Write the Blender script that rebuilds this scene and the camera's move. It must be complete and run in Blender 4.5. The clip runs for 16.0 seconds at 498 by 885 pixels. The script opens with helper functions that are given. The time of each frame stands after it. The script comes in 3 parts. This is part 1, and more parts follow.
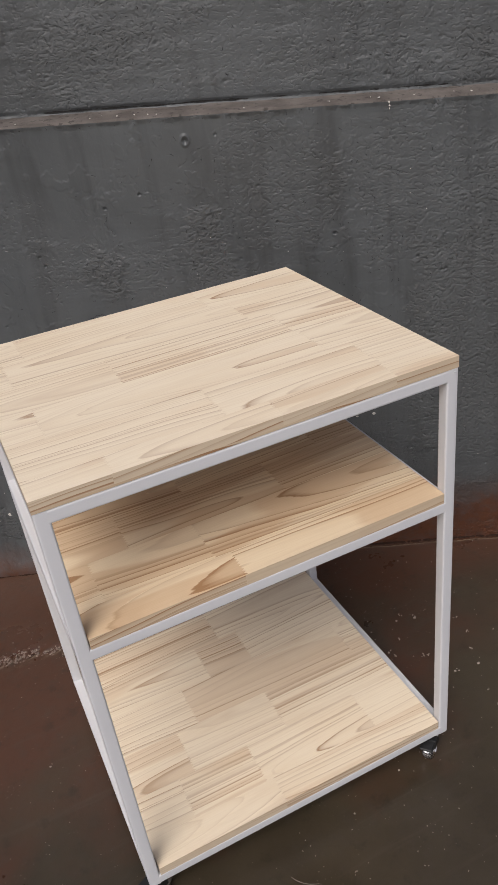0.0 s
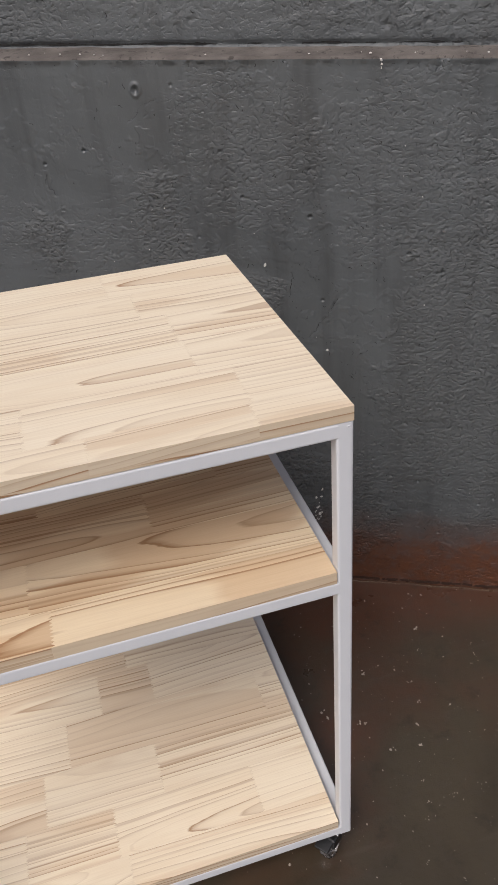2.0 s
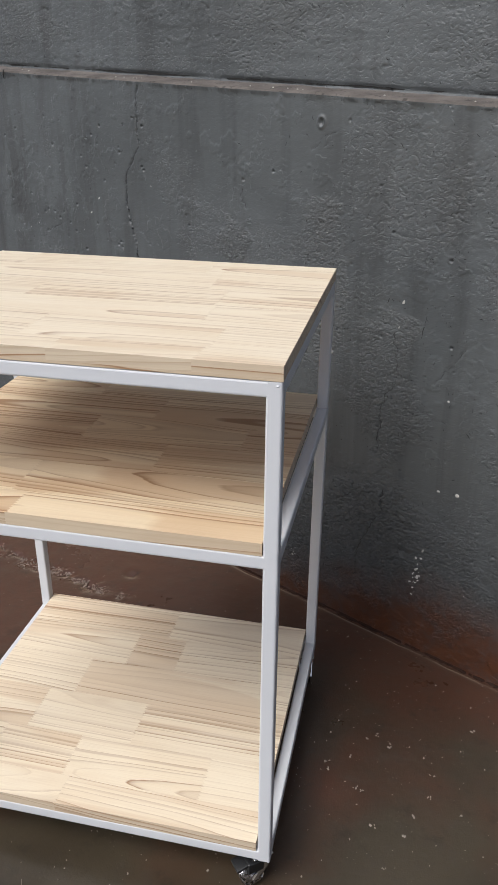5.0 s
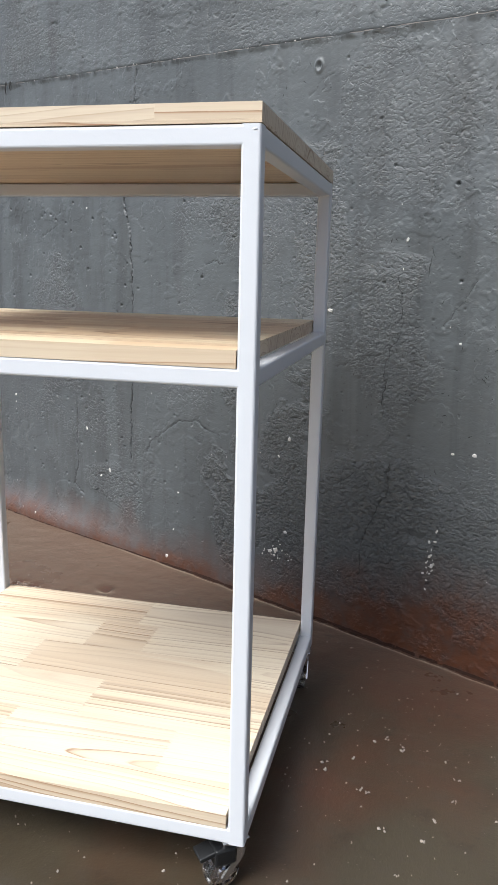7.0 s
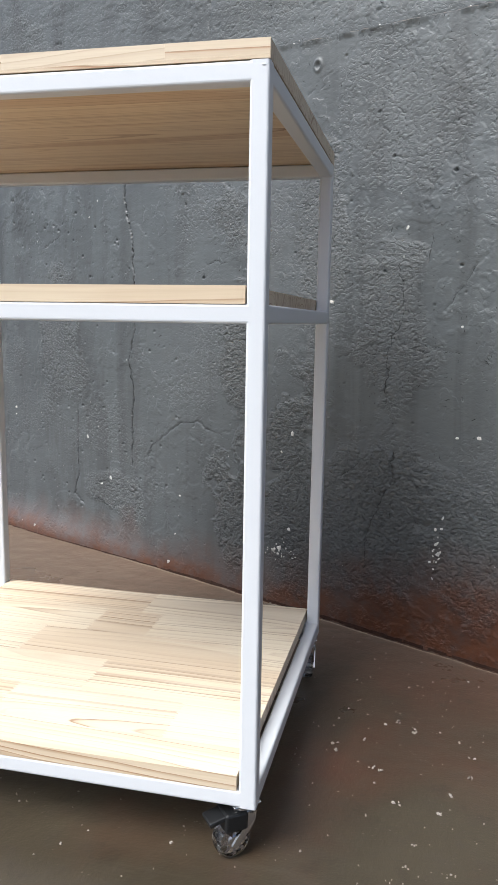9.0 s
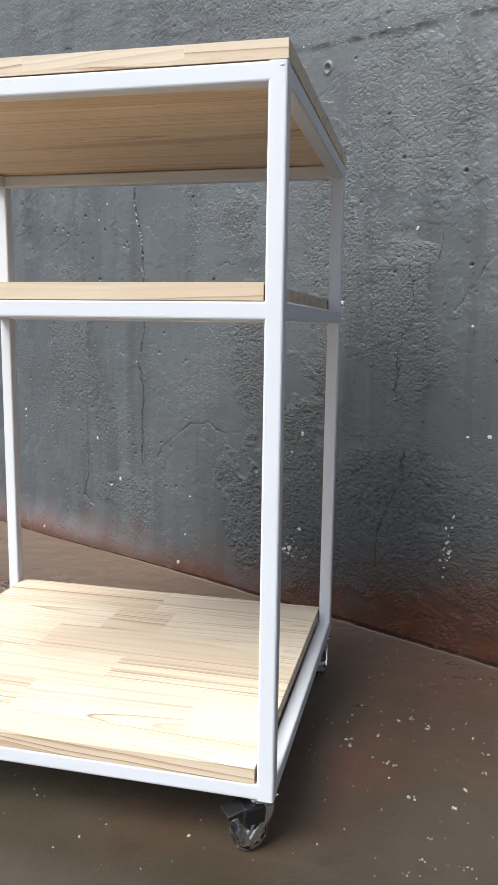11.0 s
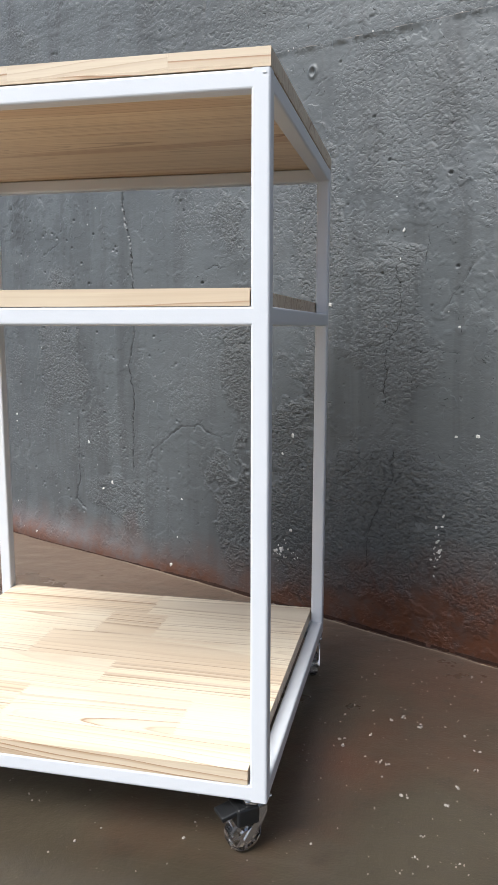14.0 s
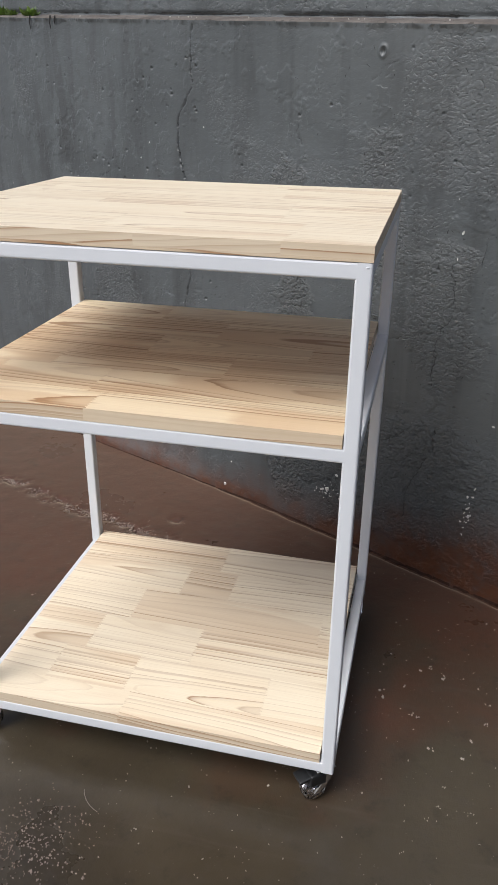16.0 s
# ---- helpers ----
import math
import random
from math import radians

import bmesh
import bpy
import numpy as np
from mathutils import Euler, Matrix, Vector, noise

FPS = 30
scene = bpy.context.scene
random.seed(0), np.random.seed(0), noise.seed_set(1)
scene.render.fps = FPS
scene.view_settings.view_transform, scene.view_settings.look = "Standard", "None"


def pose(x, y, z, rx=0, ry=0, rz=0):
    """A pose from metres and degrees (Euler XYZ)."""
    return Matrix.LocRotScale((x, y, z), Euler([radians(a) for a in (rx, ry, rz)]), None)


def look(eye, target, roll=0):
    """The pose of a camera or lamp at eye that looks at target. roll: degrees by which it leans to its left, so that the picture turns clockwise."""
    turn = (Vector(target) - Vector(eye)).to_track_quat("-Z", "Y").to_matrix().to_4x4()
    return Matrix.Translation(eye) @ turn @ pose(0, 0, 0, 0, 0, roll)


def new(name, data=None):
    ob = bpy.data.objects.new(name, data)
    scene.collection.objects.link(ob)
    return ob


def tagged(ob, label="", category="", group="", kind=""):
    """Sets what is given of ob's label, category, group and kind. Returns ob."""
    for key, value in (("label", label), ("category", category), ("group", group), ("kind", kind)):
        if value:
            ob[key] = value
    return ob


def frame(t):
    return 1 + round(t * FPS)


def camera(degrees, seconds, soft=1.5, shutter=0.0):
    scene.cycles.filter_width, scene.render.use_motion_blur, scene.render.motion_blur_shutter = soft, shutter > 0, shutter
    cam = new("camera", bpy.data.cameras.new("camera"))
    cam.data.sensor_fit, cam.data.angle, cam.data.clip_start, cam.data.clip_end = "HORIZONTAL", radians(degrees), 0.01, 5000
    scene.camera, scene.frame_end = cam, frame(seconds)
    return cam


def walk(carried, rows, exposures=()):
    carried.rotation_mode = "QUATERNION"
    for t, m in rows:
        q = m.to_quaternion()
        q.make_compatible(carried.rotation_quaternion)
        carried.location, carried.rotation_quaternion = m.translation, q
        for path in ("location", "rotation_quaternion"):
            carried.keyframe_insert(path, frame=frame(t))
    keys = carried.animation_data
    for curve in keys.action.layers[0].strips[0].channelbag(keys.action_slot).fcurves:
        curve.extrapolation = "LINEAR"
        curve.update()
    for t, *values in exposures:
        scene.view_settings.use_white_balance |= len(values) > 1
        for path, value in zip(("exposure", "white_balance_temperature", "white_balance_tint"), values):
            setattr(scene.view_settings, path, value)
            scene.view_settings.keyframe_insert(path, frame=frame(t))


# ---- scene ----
cam = camera(36.0, 16.0, soft=0.8)
PATH = [
    (0, (-0.344, -1.046, 1.359), (0.3, 0.545, 0.333), -7.5),
    (0.5, (-0.293, -1.026, 1.343), (0.352, 0.549, 0.293), -8.0),
    (1, (-0.176, -0.97, 1.314), (0.44, 0.596, 0.233), -6.3),
    (1.5, (-0.07, -0.93, 1.315), (0.494, 0.645, 0.218), -5.4),
    (2, (0.029, -0.909, 1.292), (0.437, 0.717, 0.202), -4.7),
    (2.5, (0.157, -0.887, 1.279), (0.252, 0.789, 0.193), -5.0),
    (3, (0.215, -0.901, 1.276), (0.122, 0.8, 0.228), -4.4),
    (3.5, (0.26, -0.919, 1.273), (0.02, 0.764, 0.22), -4.6),
    (4, (0.298, -1.006, 1.273), (0.009, 0.703, 0.277), -2.4),
    (4.5, (0.35, -1.082, 1.243), (0.047, 0.665, 0.317), -1.2),
    (5, (0.44, -1.049, 1.152), (0.061, 0.726, 0.311), 0.5),
    (5.2, (0.467, -1.029, 1.11), (0.03, 0.737, 0.28), 0.6),
    (7.3, (0.48, -1.003, 0.682), (0.049, 0.91, 0.291), 1.1),
    (7.5, (0.482, -1.005, 0.663), (0.058, 0.915, 0.297), 0.8),
    (8, (0.475, -1.013, 0.636), (0.038, 0.915, 0.331), 0.9),
    (8.2, (0.474, -1.014, 0.626), (0.026, 0.911, 0.317), 1.0),
    (10.3, (0.461, -1.037, 0.6), (0.043, 0.894, 0.286), 0.9),
    (10.5, (0.461, -1.037, 0.599), (0.034, 0.893, 0.296), 0.9),
    (11, (0.456, -1.037, 0.598), (0.01, 0.889, 0.298), 0.8),
    (11.5, (0.456, -1.045, 0.601), (0.006, 0.883, 0.318), 0.7),
    (12, (0.456, -1.047, 0.602), (0.005, 0.881, 0.323), 0.8),
    (12.5, (0.456, -1.048, 0.602), (0.006, 0.88, 0.321), 0.6),
    (13, (0.459, -1.048, 0.601), (0.011, 0.88, 0.316), 0.3),
    (13.5, (0.46, -1.047, 0.6), (0.021, 0.883, 0.316), 0.2),
    (14, (0.462, -1.042, 0.603), (0.034, 0.889, 0.304), 0.1),
    (14.5, (0.458, -1.034, 0.628), (0.035, 0.886, 0.264), 0.7),
    (15, (0.448, -1.033, 0.73), (0.011, 0.811, 0.09), 1.3),
    (15.5, (0.413, -1.062, 0.909), (-0.042, 0.705, 0.091), 0.7),
    (16, (0.372, -1.123, 1.035), (-0.04, 0.64, 0.186), 0.7),
]
EXPOSURES = [(0, 0.63, 6420, 13), (3.0, 0.81, 6320, 13), (4.0, 0.80, 6320, 13), (5.2, 1.08, 6050, 8), (7.3, 1.66, 5920, 6), (14.5, 1.66, 5920, 6), (15.5, 1.38, 5950, 5), (16, 1.13, 6050, 8)]
walk(cam, [(t, look(eye, target, roll)) for t, eye, target, roll in PATH], EXPOSURES)

# ---- light: open sky, broad soft daylight from the open side of the yard ----
world = bpy.data.worlds.new("sky")
scene.world = world
world.use_nodes = True
wn = world.node_tree
sky = wn.nodes.new("ShaderNodeTexSky")
sky.sky_type = "NISHITA"
sky.sun_disc = False
sky.air_density, sky.dust_density, sky.ozone_density = 0.7, 5.0, 0.6
sky.sun_elevation = radians(52)
sky.sun_rotation = radians(-140.6)
wn.links.new(sky.outputs[0], wn.nodes["Background"].inputs[0])
wn.nodes["Background"].inputs[1].default_value = 0.049
sun = new("sun", bpy.data.lights.new("sun", "SUN"))
sun.data.energy, sun.data.angle, sun.data.color = 1.42, radians(36), (1.0, 0.96, 0.91)
sun.matrix_world = look((-6.35, -7.73, 12.8), (0, 0, 0))


# ---- materials ----
class Nodes:
    """Short hand for a node material."""

    def __init__(self, name):
        self.mat = bpy.data.materials.new(name)
        self.mat.use_nodes = True
        self.tree = self.mat.node_tree
        self.bsdf = self.tree.nodes["Principled BSDF"]
        self.coords = self.add("ShaderNodeTexCoord").outputs["Object"]

    def add(self, kind):
        return self.tree.nodes.new(kind)

    def put(self, socket, value):
        if isinstance(value, bpy.types.NodeSocket):
            self.tree.links.new(value, socket)
        else:
            socket.default_value = value

    def math(self, op, a, b=0.0, c=0.0):
        n = self.add("ShaderNodeMath")
        n.operation = op
        for s, v in zip(n.inputs, (a, b, c)):
            self.put(s, v)
        return n.outputs[0]

    def scaled(self, scale, offset=None, src=None):
        n = self.add("ShaderNodeVectorMath")
        n.operation = "MULTIPLY_ADD"
        self.put(n.inputs[0], src or self.coords)
        n.inputs[1].default_value = scale
        if offset is not None:
            self.put(n.inputs[2], offset)
        return n.outputs[0]

    def noise(self, vector, scale=1.0, detail=4.0, rough=0.55, distort=0.0):
        n = self.add("ShaderNodeTexNoise")
        self.put(n.inputs["Vector"], vector)
        n.inputs["Scale"].default_value = scale
        n.inputs["Detail"].default_value = detail
        n.inputs["Roughness"].default_value = rough
        n.inputs["Distortion"].default_value = distort
        return n.outputs["Fac"]

    def add_warp(self, amount, scale):
        """A small random shift of the coordinates."""
        n = self.add("ShaderNodeTexNoise")
        self.put(n.inputs["Vector"], self.coords)
        n.inputs["Scale"].default_value = scale
        m = self.add("ShaderNodeVectorMath")
        m.operation = "SCALE"
        self.put(m.inputs[0], n.outputs["Color"])
        m.inputs[3].default_value = amount
        return m.outputs[0]

    def ramp(self, fac, stops):
        n = self.add("ShaderNodeValToRGB")
        self.put(n.inputs[0], fac)
        els = n.color_ramp.elements
        while len(els) < len(stops):
            els.new(0.5)
        for e, (p, c) in zip(els, stops):
            e.position = p
            e.color = (c, c, c, 1) if isinstance(c, (int, float)) else (*c, 1)
        return n.outputs[0]

    def mix(self, fac, a, b, kind="MIX"):
        n = self.add("ShaderNodeMix")
        n.data_type, n.blend_type = "RGBA", kind
        self.put(n.inputs[0], fac)
        for s, v in ((n.inputs[6], a), (n.inputs[7], b)):
            self.put(s, (*v, 1) if isinstance(v, tuple) and len(v) == 3 else v)
        return n.outputs[2]

    def bump(self, height, strength, distance):
        n = self.add("ShaderNodeBump")
        n.inputs["Strength"].default_value = strength
        n.inputs["Distance"].default_value = distance
        self.put(n.inputs["Height"], height)
        self.put(self.bsdf.inputs["Normal"], n.outputs[0])

    def done(self, color, rough, metal=0.0, **more):
        self.put(self.bsdf.inputs["Base Color"], (*color, 1) if isinstance(color, tuple) else color)
        self.put(self.bsdf.inputs["Roughness"], rough)
        self.bsdf.inputs["Metallic"].default_value = metal
        for key, value in more.items():
            self.bsdf.inputs[key].default_value = value
        return self.mat


def pine_material():
    """Sawn pine: growth rings round a pith that runs along the stave, cut open by its faces."""
    n = Nodes("pine")
    info = n.add("ShaderNodeObjectInfo")
    rnd = info.outputs["Random"]
    own = n.add("ShaderNodeSeparateColor")
    n.put(own.inputs[0], info.outputs["Color"])
    red_heart, lines, lit_pale = own.outputs[0], own.outputs[1], own.outputs[2]

    def chance(k, low, high):
        return n.math("MULTIPLY_ADD", n.math("FRACT", n.math("MULTIPLY", rnd, k)), high - low, low)

    off = n.add("ShaderNodeCombineXYZ")
    for socket, k in zip(off.inputs, (37.0, 91.0, 53.0)):
        n.put(socket, n.math("MULTIPLY", rnd, k))
    off = off.outputs[0]
    sep = n.add("ShaderNodeSeparateXYZ")
    n.put(sep.inputs[0], n.coords)
    sway = n.math("SUBTRACT", n.noise(n.scaled((1.3, 7.0, 7.0), off), 1.0, 1.0, 0.4), 0.5)
    swell = n.math("SUBTRACT", n.noise(n.scaled((2.4, 9.0, 9.0), off), 1.3, 1.5, 0.4), 0.5)
    fine = n.math("SUBTRACT", n.noise(n.scaled((7.0, 90.0, 90.0), off), 1.0, 3.0, 0.55), 0.5)
    across = n.math("ADD", sep.outputs[1], chance(7.7, -0.08, 0.08))
    across = n.math("MULTIPLY_ADD", sway, 0.018, across)
    above = n.math("ADD", sep.outputs[2], chance(13.1, 0.012, 0.055))
    above = n.math("MULTIPLY_ADD", sep.outputs[0], chance(29.3, -0.065, 0.065), above)
    above = n.math("MULTIPLY_ADD", swell, 0.024, above)
    radius = n.math("SQRT", n.math("MULTIPLY_ADD", across, across, n.math("MULTIPLY", above, above)))
    radius = n.math("MULTIPLY_ADD", fine, 0.0022, radius)
    year = n.add("ShaderNodeCombineXYZ")
    n.put(year.inputs[0], n.math("MULTIPLY", radius, 75.0))
    n.put(year.inputs[1], n.math("MULTIPLY", rnd, 61.0))
    phase = n.math("MULTIPLY_ADD", n.noise(year.outputs[0], 1.0, 2.0, 0.6), 3.4, n.math("MULTIPLY", radius, 125.0))
    ring = n.math("FRACT", phase)
    own_year = n.add("ShaderNodeTexWhiteNoise")
    own_year.noise_dimensions = "1D"
    n.put(own_year.inputs["W"], n.math("MULTIPLY_ADD", rnd, 97.0, n.math("FLOOR", phase)))
    strong = n.math("MULTIPLY_ADD", n.math("POWER", own_year.outputs["Value"], 1.5), 0.9, 0.16)
    late = n.ramp(ring, [(0.0, 0.0), (0.3, 0.03), (0.62, 0.14), (0.83, 0.5), (0.93, 1.0), (1.0, 0.0)])
    depth = n.ramp(n.noise(n.scaled((2.0, 13.0, 13.0), off), 1.0, 2.0), [(0.30, 0.5), (0.6, 1.0)])
    late = n.math("MULTIPLY", n.math("MULTIPLY", late, strong), n.math("MULTIPLY", depth, n.math("MULTIPLY_ADD", lines, 0.8, 1.05)))
    pale = n.mix(n.math("POWER", chance(17.3, 0.0, 0.28), 1.6), (0.785, 0.645, 0.44), (0.715, 0.555, 0.35))
    # strong light on a shelf is put into its colour: paler wood, weaker rings
    pale = n.mix(lit_pale, pale, (0.885, 0.805, 0.655))
    cloudy = n.noise(n.scaled((5.0, 30.0, 30.0), off), 1.0, 3.0, 0.5)
    pale = n.mix(n.ramp(cloudy, [(0.4, 0.0), (0.7, 0.22)]), pale, (0.68, 0.51, 0.32))
    # warm brown heartwood ends along a ring
    edge = n.math("MULTIPLY_ADD", own_year.outputs["Value"], 0.10, n.noise(n.scaled((1.6, 9.0, 9.0), off), 1.0, 1.5, 0.4))
    heart = n.ramp(n.math("MULTIPLY_ADD", red_heart, 0.3, edge), [(0.69, 0.0), (0.71, 1.0)])
    heart = n.math("MULTIPLY", heart, n.math("MULTIPLY_ADD", lit_pale, -0.38, 0.5))
    pale = n.mix(heart, pale, (0.56, 0.36, 0.20))
    late = n.math("MULTIPLY", late, n.math("MULTIPLY_ADD", lit_pale, -0.36, 1.0))
    # on the cut edges rings show harder, and weaker light is painted in browner
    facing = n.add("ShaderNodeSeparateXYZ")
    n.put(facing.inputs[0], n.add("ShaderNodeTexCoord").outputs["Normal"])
    edge_face = n.math("SUBTRACT", 1.0, n.math("ABSOLUTE", facing.outputs[2]))
    pale = n.mix(n.math("MULTIPLY", edge_face, 0.75), pale, (0.60, 0.50, 0.37))
    late = n.math("MULTIPLY", late, n.math("MULTIPLY_ADD", edge_face, 0.9, 1.0))
    wood = n.mix(n.math("MINIMUM", late, 0.85), pale, (0.30, 0.148, 0.06))
    pores = n.noise(n.scaled((14.0, 700.0, 700.0), off), 1.0, 3.0, 0.6)
    wood = n.mix(n.ramp(pores, [(0.42, 0.0), (0.75, 0.16)]), wood, (0.42, 0.26, 0.13))
    n.bump(n.math("MULTIPLY_ADD", pores, 0.5, n.math("MULTIPLY", late, -0.6)), 0.25, 0.0006)
    return n.done(wood, n.math("MULTIPLY_ADD", pores, 0.2, 0.34), **{"Specular IOR Level": 0.5})


def white_steel_material():
    n = Nodes("white_enamel")
    smear = n.noise(n.coords, 9.0, 5.0)
    orange = n.noise(n.coords, 420.0, 2.0)
    n.bump(orange, 0.12, 0.0006)
    col = n.mix(smear, (0.615, 0.63, 0.66), (0.665, 0.68, 0.705))
    return n.done(col, n.math("MULTIPLY_ADD", smear, 0.2, 0.22), **{"Specular IOR Level": 0.5})


def wall_material(name, dark):
    n = Nodes(name)
    sep = n.add("ShaderNodeSeparateXYZ")
    n.put(sep.inputs[0], n.coords)
    cloud = n.noise(n.coords, 3.2, 5.0, 0.6)
    streak = n.noise(n.scaled((16.0, 16.0, 1.6)), 1.0, 4.0, 0.6, 0.6)
    grain = n.noise(n.coords, 260.0, 3.0, 0.6)
    blotch = n.noise(n.coords, 26.0, 4.0, 0.6)
    paint = n.mix(n.ramp(cloud, [(0.35, 0.0), (0.65, 1.0)]), (0.067, 0.0745, 0.0785), (0.089, 0.0985, 0.1035))
    paint = n.mix(n.ramp(streak, [(0.48, 0.0), (0.7, 0.6)]), paint, (0.034, 0.036, 0.0365))
    worn = n.math("MULTIPLY", n.ramp(blotch, [(0.58, 0.0), (0.66, 1.0)]), n.ramp(cloud, [(0.5, 0.0), (0.62, 0.5)]))
    paint = n.mix(worn, paint, (0.060, 0.0625, 0.064))
    coat = n.noise(n.scaled((20.0, 20.0, 8.0), n.add_warp(0.6, 40.0)), 1.0, 5.0, 0.66)
    coat = n.math("MULTIPLY", n.ramp(coat, [(0.555, 0.0), (0.575, 1.0)]), n.ramp(n.math("MULTIPLY", sep.outputs[0], -1.0), [(0.2, 0.12), (0.5, 0.9)]))
    paint = n.mix(coat, paint, (0.091, 0.1005, 0.1055))
    grit = n.add("ShaderNodeAttribute")
    grit.attribute_name = "grit"
    sandy = n.ramp(grit.outputs["Fac"], [(0.05, 0.0), (1.2, 1.0)])
    paint = n.mix(n.math("MULTIPLY", sandy, 0.7), paint, (0.080, 0.084, 0.084))
    if dark:
        # mud splashed up from the floor
        edge = n.math("MULTIPLY_ADD", n.noise(n.coords, 7.0, 6.0, 0.68), -0.22, sep.outputs[2])
        edge = n.math("MULTIPLY_ADD", n.ramp(sep.outputs[0], [(0.15, 0.0), (0.55, 1.0)]), -0.10, n.math("ADD", edge, 0.033))
        mud = n.ramp(n.math("ADD", edge, 0.11), [(0.0, 0.97), (0.035, 0.85), (0.075, 0.4), (0.14, 0.0)])
        mudcol = n.mix(blotch, (0.042, 0.0125, 0.0048), (0.130, 0.040, 0.0105))
        # grime at the foot, with the cart's shadow painted in, stronger to the right
        grimy_shade = n.math("MULTIPLY_ADD", n.noise(n.coords, 5.0, 6.0, 0.66), 0.5, n.math("MULTIPLY", sep.outputs[2], -1.1))
        grimy_shade = n.math("MULTIPLY", n.ramp(n.math("ADD", grimy_shade, 0.25), [(0.14, 0.0), (0.46, 0.42)]), n.ramp(n.math("ADD", sep.outputs[0], 0.3), [(0.3, 0.15), (0.75, 1.0)]))
        paint = n.mix(grimy_shade, paint, (0.026, 0.025, 0.022))
        mud = n.math("MULTIPLY", mud, n.ramp(n.noise(n.coords, 48.0, 5.0, 0.7), [(0.34, 0.6), (0.54, 1.0)]))
        paint = n.mix(mud, paint, mudcol)
    # heights in millimetres: torn pits and crumbs in the sandy patches, low sharp steps of old coats, scattered holes
    zone = n.ramp(n.noise(n.coords, 4.5, 5.0, 0.68), [(0.50, 0.0), (0.57, 1.0)])
    zone = n.math("MULTIPLY", zone, n.ramp(sep.outputs[0], [(0.0, 0.05), (0.5, 0.32)]))
    much = n.math("MAXIMUM", sandy, zone)
    torn = n.noise(n.scaled((1.0, 1.0, 1.25), n.add_warp(0.012, 55.0)), 138.0, 2.0, 0.55)
    torn = n.ramp(torn, [(0.30, 0.0), (0.46, 0.75), (0.55, 0.8), (0.68, 1.0)])
    sand = n.noise(n.coords, 330.0, 3.0, 0.65)
    coats = n.noise(n.scaled((1.0, 1.0, 0.9), n.add_warp(0.03, 22.0)), 30.0, 3.0, 0.6)
    coats = n.ramp(coats, [(0.585, 0.0), (0.635, 1.0)])
    second = n.ramp(n.noise(n.scaled((1.0, 1.0, 0.8), (3.0, 8.0, 1.0)), 11.0, 4.0, 0.62), [(0.578, 0.0), (0.600, 1.0)])
    pocks = n.ramp(n.noise(n.coords, 62.0, 2.0, 0.5), [(0.21, 0.0), (0.30, 1.0)])
    smooth = n.math("MULTIPLY_ADD", grain, 0.12, n.math("MULTIPLY_ADD", blotch, 1.2, n.math("MULTIPLY", pocks, 1.0)))
    smooth = n.math("MULTIPLY_ADD", coats, n.math("MULTIPLY_ADD", much, 0.6, 0.12), n.math("MULTIPLY_ADD", second, 0.55, smooth))
    coarse = n.math("MULTIPLY_ADD", sand, 0.5, n.math("MULTIPLY", torn, 5.2))
    height = n.math("MULTIPLY_ADD", coarse, n.math("MULTIPLY_ADD", much, 0.95, 0.02), smooth)
    n.bump(height, 1.0, 0.001)
    rough = n.math("MULTIPLY_ADD", sandy, 0.3, n.math("MULTIPLY_ADD", cloud, 0.2, 0.36))
    return n.done(paint, rough, **{"Specular IOR Level": 0.6})


def ledge_material():
    n = Nodes("dusty_cement")
    a, b = n.noise(n.coords, 14.0, 5.0, 0.6), n.noise(n.coords, 220.0, 3.0)
    col = n.mix(n.ramp(a, [(0.35, 0.0), (0.65, 1.0)]), (0.075, 0.065, 0.058), (0.15, 0.133, 0.12))
    spots = n.noise(n.scaled((1.0, 1.0, 1.0), (4.0, 0.0, 2.0)), 70.0, 4.0, 0.65)
    col = n.mix(n.ramp(spots, [(0.58, 0.0), (0.64, 0.8)]), col, (0.035, 0.030, 0.027))
    n.bump(n.math("MULTIPLY_ADD", b, 0.5, a), 0.5, 0.003)
    return n.done(col, 0.9)


